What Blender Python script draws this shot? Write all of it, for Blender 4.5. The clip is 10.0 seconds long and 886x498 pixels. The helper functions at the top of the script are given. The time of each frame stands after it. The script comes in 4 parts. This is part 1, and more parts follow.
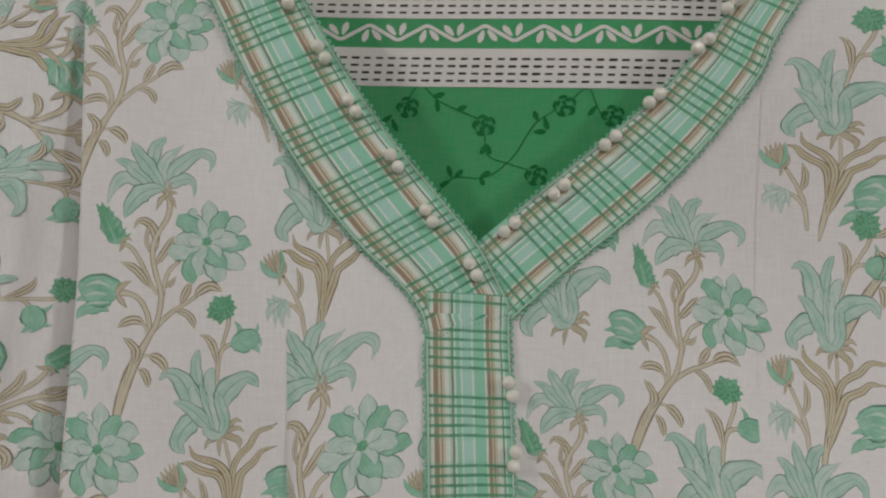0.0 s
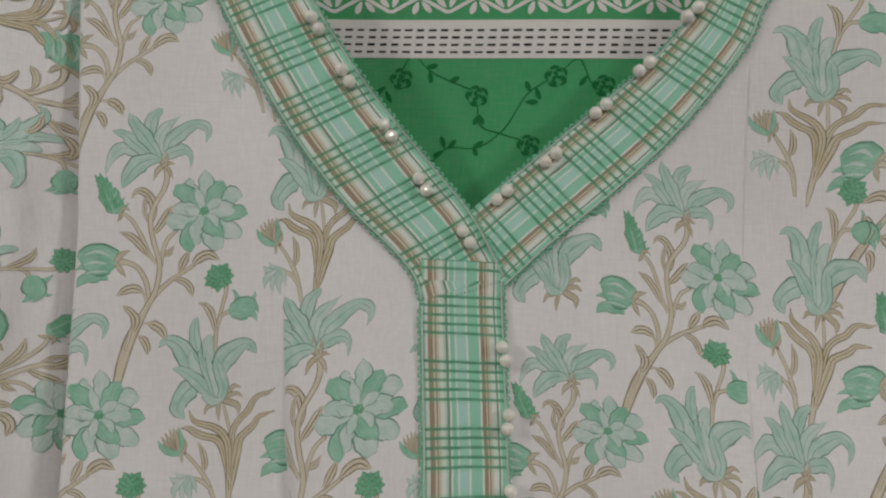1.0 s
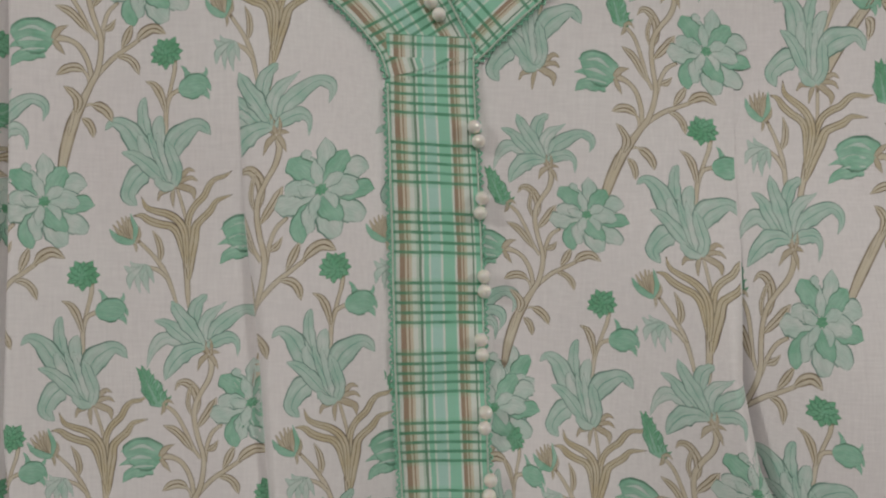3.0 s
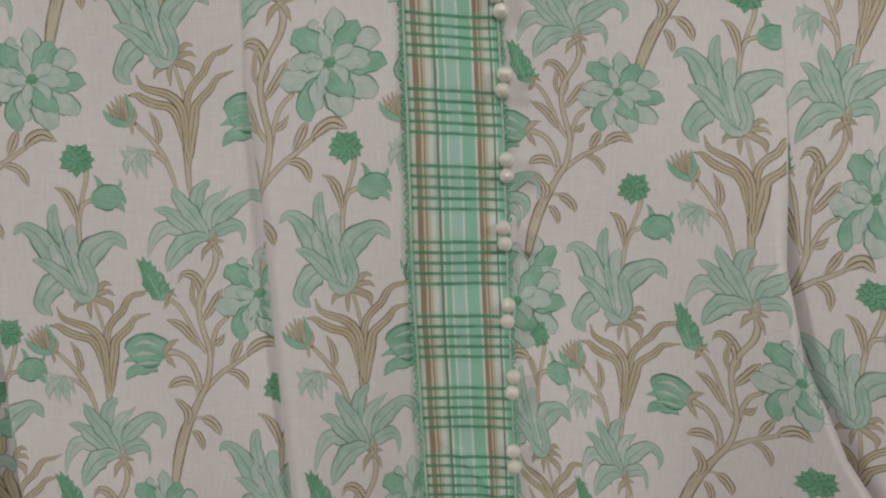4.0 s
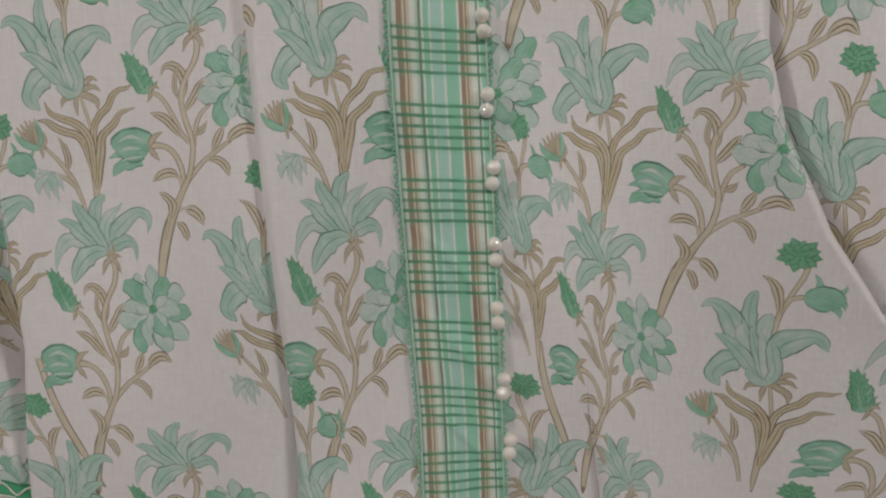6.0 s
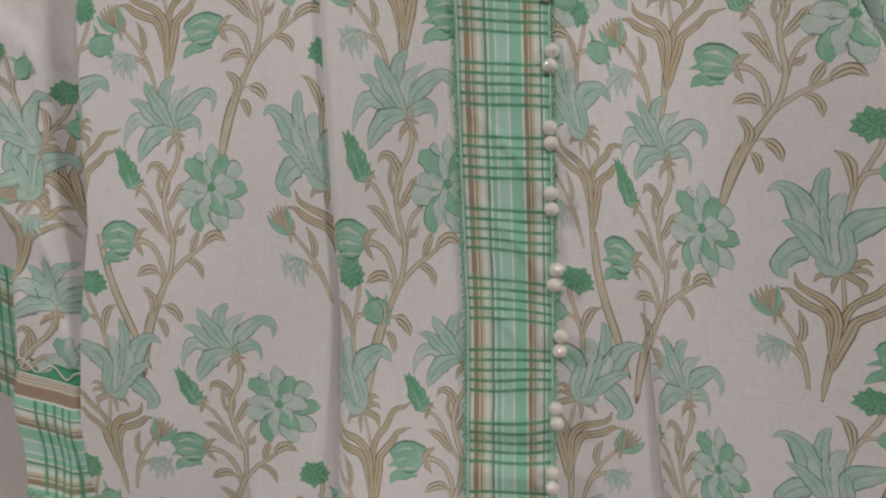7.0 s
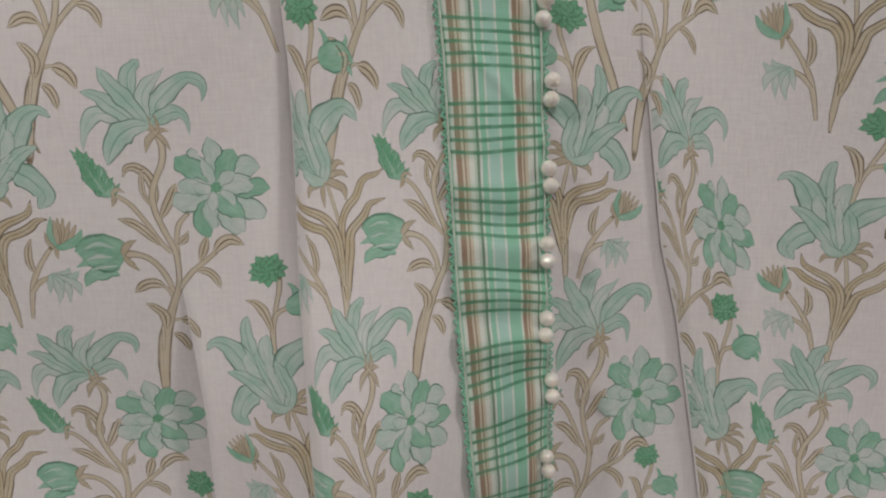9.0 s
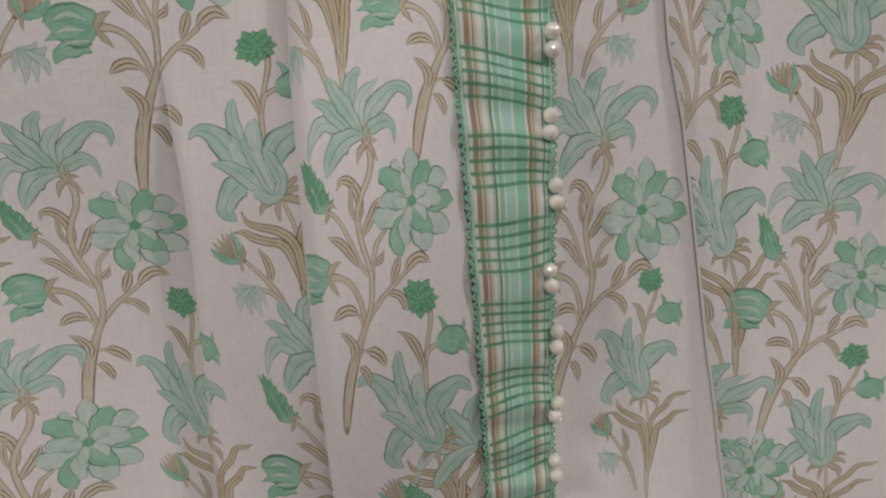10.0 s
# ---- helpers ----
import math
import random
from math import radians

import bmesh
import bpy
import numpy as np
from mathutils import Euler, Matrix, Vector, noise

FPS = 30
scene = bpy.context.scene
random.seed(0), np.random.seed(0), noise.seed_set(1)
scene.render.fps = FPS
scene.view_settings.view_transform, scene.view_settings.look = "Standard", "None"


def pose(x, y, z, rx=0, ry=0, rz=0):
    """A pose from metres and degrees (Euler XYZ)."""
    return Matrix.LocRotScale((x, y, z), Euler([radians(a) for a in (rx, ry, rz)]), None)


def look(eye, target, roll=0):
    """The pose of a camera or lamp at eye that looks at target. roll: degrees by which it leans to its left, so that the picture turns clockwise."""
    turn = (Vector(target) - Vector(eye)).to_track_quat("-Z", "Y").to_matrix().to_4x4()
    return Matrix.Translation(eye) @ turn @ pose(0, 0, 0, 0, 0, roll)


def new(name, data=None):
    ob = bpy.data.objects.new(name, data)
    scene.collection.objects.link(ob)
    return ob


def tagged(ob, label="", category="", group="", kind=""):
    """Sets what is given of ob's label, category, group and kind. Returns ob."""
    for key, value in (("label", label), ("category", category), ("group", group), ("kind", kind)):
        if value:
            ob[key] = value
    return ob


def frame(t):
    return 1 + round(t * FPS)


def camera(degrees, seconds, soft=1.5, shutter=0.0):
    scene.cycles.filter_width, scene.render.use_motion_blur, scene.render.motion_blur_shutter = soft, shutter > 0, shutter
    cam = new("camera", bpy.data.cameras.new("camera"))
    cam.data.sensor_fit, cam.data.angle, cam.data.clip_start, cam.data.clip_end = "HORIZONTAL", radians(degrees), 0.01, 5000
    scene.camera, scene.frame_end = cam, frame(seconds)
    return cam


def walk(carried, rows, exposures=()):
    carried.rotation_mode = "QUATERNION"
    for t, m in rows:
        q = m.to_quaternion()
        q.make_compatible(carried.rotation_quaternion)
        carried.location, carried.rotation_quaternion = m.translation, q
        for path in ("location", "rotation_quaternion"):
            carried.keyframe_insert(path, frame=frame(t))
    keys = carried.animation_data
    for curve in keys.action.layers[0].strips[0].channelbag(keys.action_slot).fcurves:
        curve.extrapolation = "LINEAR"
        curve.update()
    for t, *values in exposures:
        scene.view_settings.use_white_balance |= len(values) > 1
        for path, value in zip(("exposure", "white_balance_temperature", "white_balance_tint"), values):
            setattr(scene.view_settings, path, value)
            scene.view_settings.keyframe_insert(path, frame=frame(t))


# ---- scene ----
cam = camera(69.9, 10.0, soft=2.2)
PATH = [
    (0, (0.018, -0.287, 1.322), (-0.05, 1.709, 1.427), 1.8),
    (0.5, (0.021, -0.291, 1.319), (-0.052, 1.705, 1.413), 1.5),
    (1, (0.021, -0.291, 1.311), (-0.044, 1.707, 1.389), 1.4),
    (1.5, (0.02, -0.291, 1.299), (-0.035, 1.707, 1.377), 1.4),
    (2, (0.023, -0.285, 1.282), (-0.031, 1.714, 1.321), 1.2),
    (2.5, (0.033, -0.283, 1.256), (-0.016, 1.717, 1.242), 0.9),
    (2.7, (0.033, -0.279, 1.248), (-0.008, 1.72, 1.191), 0.8),
    (3.8, (0.029, -0.258, 1.215), (-0.035, 1.733, 1.042), -0.1),
    (4, (0.028, -0.256, 1.205), (-0.039, 1.732, 0.997), 0.2),
    (4.5, (0.03, -0.259, 1.181), (-0.031, 1.728, 0.957), 0.2),
    (5, (0.03, -0.264, 1.161), (-0.047, 1.722, 0.944), 0.1),
    (5.5, (0.038, -0.26, 1.142), (-0.05, 1.72, 0.876), -0.2),
    (5.7, (0.041, -0.261, 1.139), (-0.053, 1.718, 0.863), -0.3),
    (6.8, (0.051, -0.271, 1.063), (-0.235, 1.708, 1.013), 1.0),
    (7, (0.044, -0.267, 1.054), (-0.242, 1.712, 0.992), 1.6),
    (7.5, (0.023, -0.254, 1.031), (-0.144, 1.737, 0.94), 0.8),
    (8, (0.023, -0.241, 1.002), (-0.057, 1.754, 0.874), -0.7),
    (8.5, (0.012, -0.241, 0.994), (-0.016, 1.754, 0.854), -1.0),
    (9, (0.009, -0.232, 0.973), (0.064, 1.759, 0.789), -1.3),
    (9.5, (0.004, -0.231, 0.939), (0.125, 1.757, 0.75), -2.0),
    (10, (-0.002, -0.225, 0.898), (0.136, 1.76, 0.704), -1.4),
]
EXPOSURE = [(0.0, 0.0, 6620, 6), (4.5, -0.02, 6760, 9), (10.0, 0.18, 6760, 12)]
walk(cam, [(t, look(eye, target, roll)) for t, eye, target, roll in PATH], EXPOSURE)

# ---- light: one room lit by ceiling panels; its slabs shut out the world's even fill ----
world = bpy.data.worlds.new("room_air")
scene.world = world
world.use_nodes = True
world.node_tree.nodes["Background"].inputs["Color"].default_value = (1.0, 0.97, 0.97, 1)
world.node_tree.nodes["Background"].inputs["Strength"].default_value = 0.35
LAMP_POWER = 24.5


# ---- materials ----
def srgb(r, g, b):
    return tuple((c / 255 / 12.92 if c < 10 else ((c / 255 + 0.055) / 1.055) ** 2.4) for c in (r, g, b)) + (1.0,)


class Nodes:
    """A small builder for node materials."""

    def __init__(self, name, roughness=0.8, sheen=0.0):
        self.mat = bpy.data.materials.new(name)
        self.mat.use_nodes = True
        self.tree = self.mat.node_tree
        self.bsdf = self.tree.nodes["Principled BSDF"]
        self.bsdf.inputs["Roughness"].default_value = roughness
        self.bsdf.inputs["Specular IOR Level"].default_value = 0.25
        self.bsdf.inputs["Sheen Weight"].default_value = sheen

    def add(self, kind, **props):
        n = self.tree.nodes.new(kind)
        for k, v in props.items():
            setattr(n, k, v)
        return n

    def put(self, socket, value):
        if isinstance(value, bpy.types.NodeSocket):
            self.tree.links.new(value, socket)
        else:
            socket.default_value = value

    def math(self, op, a, b=0.0, c=0.0):
        n = self.add("ShaderNodeMath", operation=op)
        for s, v in zip(n.inputs, (a, b, c)):
            self.put(s, v)
        return n.outputs[0]

    def mix(self, fac, a, b, blend="MIX"):
        n = self.add("ShaderNodeMix", data_type="RGBA", blend_type=blend)
        self.put(n.inputs[0], fac)
        self.put(n.inputs[6], a)
        self.put(n.inputs[7], b)
        return n.outputs[2]

    def noise(self, scale, detail=3.0, coords=None, stretch=(1, 1, 1)):
        m = self.add("ShaderNodeMapping")
        m.inputs["Scale"].default_value = stretch
        if coords is None:
            coords = self.add("ShaderNodeNewGeometry").outputs["Position"]
        self.put(m.inputs[0], coords)
        n = self.add("ShaderNodeTexNoise")
        n.inputs["Scale"].default_value = scale
        n.inputs["Detail"].default_value = detail
        self.put(n.inputs["Vector"], m.outputs[0])
        return n.outputs[0]

    def ramp(self, fac, stops, interpolation="LINEAR"):
        n = self.add("ShaderNodeValToRGB")
        n.color_ramp.interpolation = interpolation
        e = n.color_ramp.elements
        while len(e) < len(stops):
            e.new(0.5)
        for el, (p, col) in zip(e, stops):
            el.position, el.color = p, col
        self.put(n.inputs[0], fac)
        return n.outputs[0]

    def uv(self):
        s = self.add("ShaderNodeSeparateXYZ")
        self.put(s.inputs[0], self.add("ShaderNodeUVMap").outputs[0])
        return s.outputs[0], s.outputs[1]

    def bump(self, height, strength, distance):
        n = self.add("ShaderNodeBump")
        n.inputs["Strength"].default_value = strength
        n.inputs["Distance"].default_value = distance
        self.put(n.inputs["Height"], height)
        self.tree.links.new(n.outputs[0], self.bsdf.inputs["Normal"])

    def colour(self, c):
        self.put(self.bsdf.inputs["Base Color"], c)
        return self.mat


def weave(n):
    """Fine threads running along and across the cloth."""
    a = n.noise(900, 1, stretch=(1, 1, 0.12))
    b = n.noise(900, 1, stretch=(0.12, 1, 1))
    return n.math("ADD", a, b)


def cotton(name, light, dark, roughness=0.85):
    n = Nodes(name, roughness, 0.15)
    threads = weave(n)
    col = n.mix(n.ramp(n.noise(9, 4), [(0.35, (0, 0, 0, 1)), (0.7, (1, 1, 1, 1))]), light, dark)
    col = n.mix(n.math("MULTIPLY", threads, 0.16), col, srgb(150, 140, 142))
    crease = n.noise(26, 3, stretch=(1, 1, 0.35))
    n.bump(n.math("ADD", n.math("MULTIPLY", threads, 0.12), crease), 0.5, 0.0022)
    return n.colour(col)


def print_dye(name, edge, body, pale, line=0.2, veins=0.0):
    """Watercolour-like dye: a darker outline, paler towards the middle, blotchy."""
    n = Nodes(name, 0.85, 0.1)
    u, v = n.uv()
    side = n.math("ABSOLUTE", u)
    wash = n.mix(n.ramp(n.noise(150, 4), [(0.34, (0, 0, 0, 1)), (0.66, (1, 1, 1, 1))]), body, pale)
    # pale in the middle, deeper towards the sides and the tip
    wash = n.mix(n.math("MULTIPLY", n.math("ADD", n.math("POWER", v, 3.0), n.math("POWER", side, 2.0)), 0.3), wash, body)
    if veins:
        along = n.add("ShaderNodeCombineXYZ")
        n.put(along.inputs[0], n.math("MULTIPLY", u, 5.0))
        n.put(along.inputs[1], n.math("MULTIPLY", v, 1.6))
        n.put(along.inputs[2], n.math("MULTIPLY", n.add("ShaderNodeNewGeometry").outputs["Random Per Island"], 40.0))
        streak = n.ramp(n.noise(2.0, 2, along.outputs[0]), [(0.42, (0, 0, 0, 1)), (0.62, (1, 1, 1, 1))])
        wash = n.mix(n.math("MULTIPLY", streak, veins), wash, edge)
    rim = n.ramp(n.math("MAXIMUM", side, n.math("MULTIPLY", n.math("POWER", v, 9.0), 0.96)), [(1 - line * 1.15, (0, 0, 0, 1)), (1 - line * 0.75, (1, 1, 1, 1))])
    broken = n.ramp(n.noise(120, 2), [(0.3, (0.45, 0.45, 0.45, 1)), (0.6, (1, 1, 1, 1))])
    col = n.mix(n.math("MULTIPLY", rim, broken), wash, edge)
    col = n.mix(n.math("MULTIPLY", weave(n), 0.14), col, srgb(190, 185, 182))
    return n.colour(col)


WHITE, MINT, AQUA = srgb(222, 224, 218), srgb(148, 204, 180), srgb(174, 212, 202)
LEAF, BROWN, CREAM = srgb(62, 136, 100), srgb(158, 128, 108), srgb(208, 196, 176)
MOSS = srgb(112, 138, 118)


def plaid(name, skew=0.0, first=0.0):
    """Checked cloth: long stripes across u (0 to 1), groups of five green lines along v (metres)."""
    n = Nodes(name, 0.7, 0.1)
    u, v = n.uv()
    wob = n.math("MULTIPLY", n.math("SUBTRACT", n.noise(60, 2), 0.5), 0.02)
    stripes = n.ramp(n.math("ADD", u, wob), [
        (0.0, MINT), (0.055, WHITE), (0.095, BROWN), (0.15, CREAM), (0.175, BROWN), (0.19, CREAM), (0.22, WHITE), (0.27, srgb(190, 205, 192)),
        (0.30, MOSS), (0.325, WHITE), (0.35, MINT), (0.405, WHITE), (0.425, AQUA), (0.535, WHITE), (0.555, MINT), (0.68, WHITE),
        (0.705, BROWN), (0.75, CREAM), (0.765, BROWN), (0.78, CREAM), (0.81, WHITE), (0.87, MOSS), (0.89, WHITE), (0.91, MINT)], "CONSTANT")
    along = n.math("ADD", n.math("ADD", v, first), n.math("MULTIPLY", u, skew))
    along = n.math("ADD", along, n.math("MULTIPLY", wob, 0.05))
    cell = n.math("FRACT", n.math("DIVIDE", along, 0.0297))
    group = n.ramp(cell, [(0.0, (1, 1, 1, 1)), (0.70, (0, 0, 0, 1))], "CONSTANT")
    tick = n.math("ABSOLUTE", n.math("SUBTRACT", n.math("FRACT", n.math("MULTIPLY", cell, 7.14)), 0.5))
    line = n.ramp(tick, [(0.0, (1, 1, 1, 1)), (0.13, (0.9, 0.9, 0.9, 1)), (0.2, (0, 0, 0, 1))])
    tint = n.mix(n.math("MULTIPLY", group, 0.17), stripes, srgb(96, 186, 142))
    worn = n.ramp(n.noise(200, 3), [(0.3, (0.62, 0.62, 0.62, 1)), (0.6, (0.95, 0.95, 0.95, 1))])
    col = n.mix(n.math("MULTIPLY", n.math("MULTIPLY", group, line), worn), tint, LEAF)
    col = n.mix(n.math("MULTIPLY", weave(n), 0.12), col, srgb(150, 175, 160))
    n.bump(n.math("ADD", n.noise(45, 3), n.math("MULTIPLY", weave(n), 0.1)), 0.5, 0.0022)
    return n.colour(col)


def plain(name, col, roughness=0.7, vary=0.12, scale=60, metal=0.0):
    n = Nodes(name, roughness)
    n.bsdf.inputs["Metallic"].default_value = metal
    dark = tuple(c * (1 - 2.2 * vary) for c in col[:3]) + (1,)
    out = n.mix(n.noise(scale, 4), dark, col)
    n.bump(n.noise(scale * 6, 2), 0.15, 0.0005)
    return n.colour(out)


def cuff_border():
    """Green border over pinstripes and a brown stripe, by height on the cuff."""
    n = Nodes("cuff_border_cloth", 0.75)
    u, v = n.uv()
    g, d = srgb(60, 160, 112), srgb(44, 128, 88)
    k = srgb(140, 130, 120)
    col = n.ramp(v, [(0, WHITE), (0.05, BROWN), (0.33, CREAM), (0.4, k), (0.42, CREAM), (0.47, k), (0.49, CREAM), (0.54, k), (0.56, WHITE), (0.6, d), (0.64, g), (0.94, d)], "CONSTANT")
    n.bump(n.noise(60, 3), 0.5, 0.001)
    return n.colour(n.mix(n.math("MULTIPLY", weave(n), 0.12), col, srgb(150, 170, 160)))


COTTON = cotton("printed_cotton", srgb(237, 232, 232), srgb(230, 223, 224))
LILY = print_dye("lily_dye", srgb(66, 112, 98), srgb(166, 203, 188), srgb(200, 215, 208), 0.15, 0.2)
PALE = print_dye("pale_petal_dye", srgb(76, 124, 108), srgb(184, 209, 199), srgb(213, 219, 215), 0.15, 0.18)
GREEN = print_dye("green_petal_dye", srgb(52, 114, 88), srgb(124, 186, 156), srgb(162, 206, 186), 0.14, 0.22)
DARK = print_dye("dark_bud_dye", srgb(40, 110, 76), srgb(88, 168, 124), srgb(120, 190, 154), 0.26, 0.35)
STEM = print_dye("stem_dye", srgb(112, 92, 68), srgb(208, 195, 170), srgb(216, 206, 188), 0.30, 0.2)
VASE = print_dye("brown_leaf_dye", srgb(88, 68, 46), srgb(200, 184, 150), srgb(213, 202, 178), 0.28, 0.2)
SEPAL = print_dye("sepal_dye", srgb(112, 92, 68), srgb(190, 175, 148), srgb(204, 192, 170), 0.26, 0.3)
BROWN_LINE = plain("brown_line_dye", srgb(118, 96, 70), 0.85, 0.1, 200)
MINT_LINE = plain("mint_line_dye", srgb(126, 174, 156), 0.85, 0.1, 200)
PALE_LINE = plain("pale_line_dye", srgb(152, 192, 177), 0.85, 0.1, 200)
INKS = {"brown_leaf_dye": BROWN_LINE, "stem_dye": BROWN_LINE, "lily_dye": MINT_LINE, "pale_petal_dye": PALE_LINE}
PLACKET = plaid("checked_cloth_straight")
ARM_LEFT = plaid("checked_cloth_slanted", 0.012, 0.004)
ARM_RIGHT = plaid("checked_cloth_right", -0.002, 0.010)
CUFF = plaid("checked_cloth_cuff", 0.006, 0.0)
CUFF_TOP = cuff_border()
LACE = plain("mint_lace_thread", srgb(146, 212, 182), 0.6, 0.2, 700)
CORD = plain("white_cord", srgb(206, 216, 204), 0.6, 0.15, 500)
THREAD = plain("dark_green_thread", srgb(50, 110, 82), 0.7)
SCARF = cotton("green_scarf_cotton", srgb(34, 158, 92), srgb(26, 142, 80), 0.75)
BORDER = cotton("white_border_cotton", srgb(226, 220, 218), srgb(216, 210, 208))
INK = plain("dark_grey_ink", srgb(52, 52, 50), 0.8, 0.2, 300)
ROSE = plain("deep_green_ink", srgb(26, 118, 62), 0.8, 0.2, 200)
WALL = plain("wall_paint", srgb(196, 180, 178), 0.7, 0.05, 3)
# for the unseen walls: made darker only to weaken the bounced fill
LOW_BOUNCE_WALL = plain("low_bounce_wall_paint", srgb(122, 112, 108), 0.7, 0.05, 3)
# unseen floor, set dark so that little light bounces up the cloth
FLOOR = plain("low_bounce_floor", srgb(104, 92, 84), 0.4, 0.08, 4)
LINING = cotton("lining_cotton", srgb(214, 206, 205), srgb(204, 196, 195))

pearl = Nodes("pearl_bead", 0.28)
pearl.bsdf.inputs["Specular IOR Level"].default_value = 0.5
pearl.bsdf.inputs["Coat Weight"].default_value = 1.0
pearl.bsdf.inputs["Coat Roughness"].default_value = 0.04
pearl.bsdf.inputs["Coat IOR"].default_value = 3.0
pearl.bsdf.inputs["Subsurface Weight"].default_value = 0.3
pearl.bsdf.inputs["Subsurface Radius"].default_value = (0.002, 0.0015, 0.001)
PEARL = pearl.colour(pearl.mix(pearl.noise(300, 2), srgb(246, 234, 224), srgb(252, 246, 240)))
lampm = Nodes("lamp_diffuser")
lampm.bsdf.inputs["Emission Color"].default_value = (1, 0.97, 0.94, 1)
lampm.bsdf.inputs["Emission Strength"].default_value = 6.0
GLOW = lampm.colour((0.9, 0.9, 0.9, 1))


# ---- mesh helpers ----
def part(name, bm, material, parent=None, label=""):
    me = bpy.data.meshes.new(name)
    bm.normal_update()
    bm.to_mesh(me)
    bm.free()
    for m in material if isinstance(material, (list, tuple)) else [material]:
        me.materials.append(m)
    for p in me.polygons:
        p.use_smooth = True
    ob = new(name, me)
    ob.parent = parent
    return tagged(ob, label)


def thing(name, label, category, group="", kind="", at=(0, 0, 0)):
    ob = new(name)
    ob.location = at
    return tagged(ob, label, category, group, kind)


def box(bm, x0, y0, z0, x1, y1, z1):
    r = bmesh.ops.create_cube(bm, size=1.0)
    bmesh.ops.transform(bm, matrix=Matrix.LocRotScale(((x0 + x1) / 2, (y0 + y1) / 2, (z0 + z1) / 2), None, (x1 - x0, y1 - y0, z1 - z0)), verts=r["verts"])


def sheet(rows, uvs=None):
    """A bmesh from rows of places; faces look towards -y when x grows along a row and z falls down the rows."""
    bm = bmesh.new()
    layer = bm.loops.layers.uv.new("UVMap")
    vs = [[bm.verts.new(p) for p in r] for r in rows]
    for i in range(len(rows) - 1):
        for j in range(len(rows[0]) - 1):
            f = bm.faces.new((vs[i][j], vs[i + 1][j], vs[i + 1][j + 1], vs[i][j + 1]))
            if uvs is not None:
                for lo, (a, b) in zip(f.loops, ((i, j), (i + 1, j), (i + 1, j + 1), (i, j + 1))):
                    lo[layer].uv = uvs[a][b]
    return bm


def tube(bm, pts, radius, sides=5):
    rings = []
    for i, p in enumerate(pts):
        d = (Vector(pts[min(i + 1, len(pts) - 1)]) - Vector(pts[max(i - 1, 0)])).normalized()
        a = d.cross(Vector((0, 1, 0.01))).normalized()
        b = d.cross(a)
        rings.append([bm.verts.new(Vector(p) + radius * (math.cos(k * 2 * math.pi / sides) * a + math.sin(k * 2 * math.pi / sides) * b)) for k in range(sides)])
    for r, s in zip(rings, rings[1:]):
        for k in range(sides):
            bm.faces.new((r[k], r[(k + 1) % sides], s[(k + 1) % sides], s[k]))
    bm.faces.new(rings[0][::-1])
    bm.faces.new(rings[-1])


def thick(ob, t=0.0007):
    m = ob.modifiers.new("cloth", "SOLIDIFY")
    m.thickness, m.offset, m.use_rim = t, -1.0, False
    return ob


# ---- the drape of the cloth: y by x and z, and the lines that bound its panels ----
GX = np.array([-0.17, -0.12, -0.075, -0.03, 0.015, 0.06, 0.105, 0.15, 0.2])
GZ = np.array([1.42, 1.31, 1.2, 1.09, 0.98, 0.87, 0.76])
DRAPE = np.array([
    [-4.1, -1.1, -3.4, 1.1, 3.3, 2.9, 1.8, 0.1, 1.2],
    [-3.6, 0.5, -3.9, -0.4, 6.4, -1.0, 4.5, 7.8, 6.3],
    [-8.1, -5.8, 3.5, -12.4, -2.9, 5.8, -1.1, -7.5, -17.0],
    [-8.3, 0.1, -8.9, -11.3, 2.0, -5.4, 1.1, -13.0, -16.7],
    [-4.5, -7.3, -3.5, 2.6, 2.1, 2.1, 3.2, 2.1, -3.5],
    [13.2, 6.0, 10.6, -18.4, -16.1, 12.7, 10.8, 3.0, 11.5],
    [-4.9, -0.2, 4.7, -4.2, 5.5, 16.1, 12.6, 4.9, 6.0],]) / 1000


def line(*zx):
    zx = sorted(zx)
    zs, xs = [a for a, b in zx], [b for a, b in zx]
    return lambda z: float(np.interp(z, zs, xs))


side_left = line((1.54, -0.172), (1.42, -0.165), (1.33, -0.161), (1.22, -0.1600), (1.15, -0.1625), (1.10, -0.1600), (1.05, -0.1565), (0.95, -0.170), (0.91, -0.180), (0.86, -0.195), (0.70, -0.22))
seam_left = line((1.54, -0.075), (1.42, -0.068), (1.32, -0.064), (1.288, -0.060), (1.235, -0.0567), (1.178, -0.0493), (1.10, -0.042), (1.02, -0.037), (0.938, -0.0364), (0.868, -0.033), (0.80, -0.030), (0.70, -0.026))
seam_right = line((1.54, 0.153), (1.40, 0.152), (1.25, 0.150), (1.19, 0.150), (1.174, 0.150), (1.139, 0.156), (1.1025, 0.172), (1.072, 0.193), (1.04, 0.23), (0.98, 0.30), (0.70, 0.34))
fold_right = line((1.06, 0.0875), (1.025, 0.0895), (0.95, 0.101), (0.92, 0.109), (0.86, 0.1205), (0.80, 0.131), (0.70, 0.145))
pleat_left = line((0.96, -0.0825), (0.934, -0.080), (0.919, -0.0792), (0.887, -0.0776), (0.848, -0.0772), (0.70, -0.075))
placket_left = line((1.315, 0.0005), (1.297, 0.001), (1.229, 0.0045), (1.166, 0.0068), (1.067, 0.0125), (1.02, 0.0159), (0.938, 0.0188), (0.879, 0.0227), (0.844, 0.0257), (0.778, 0.031), (0.70, 0.036))
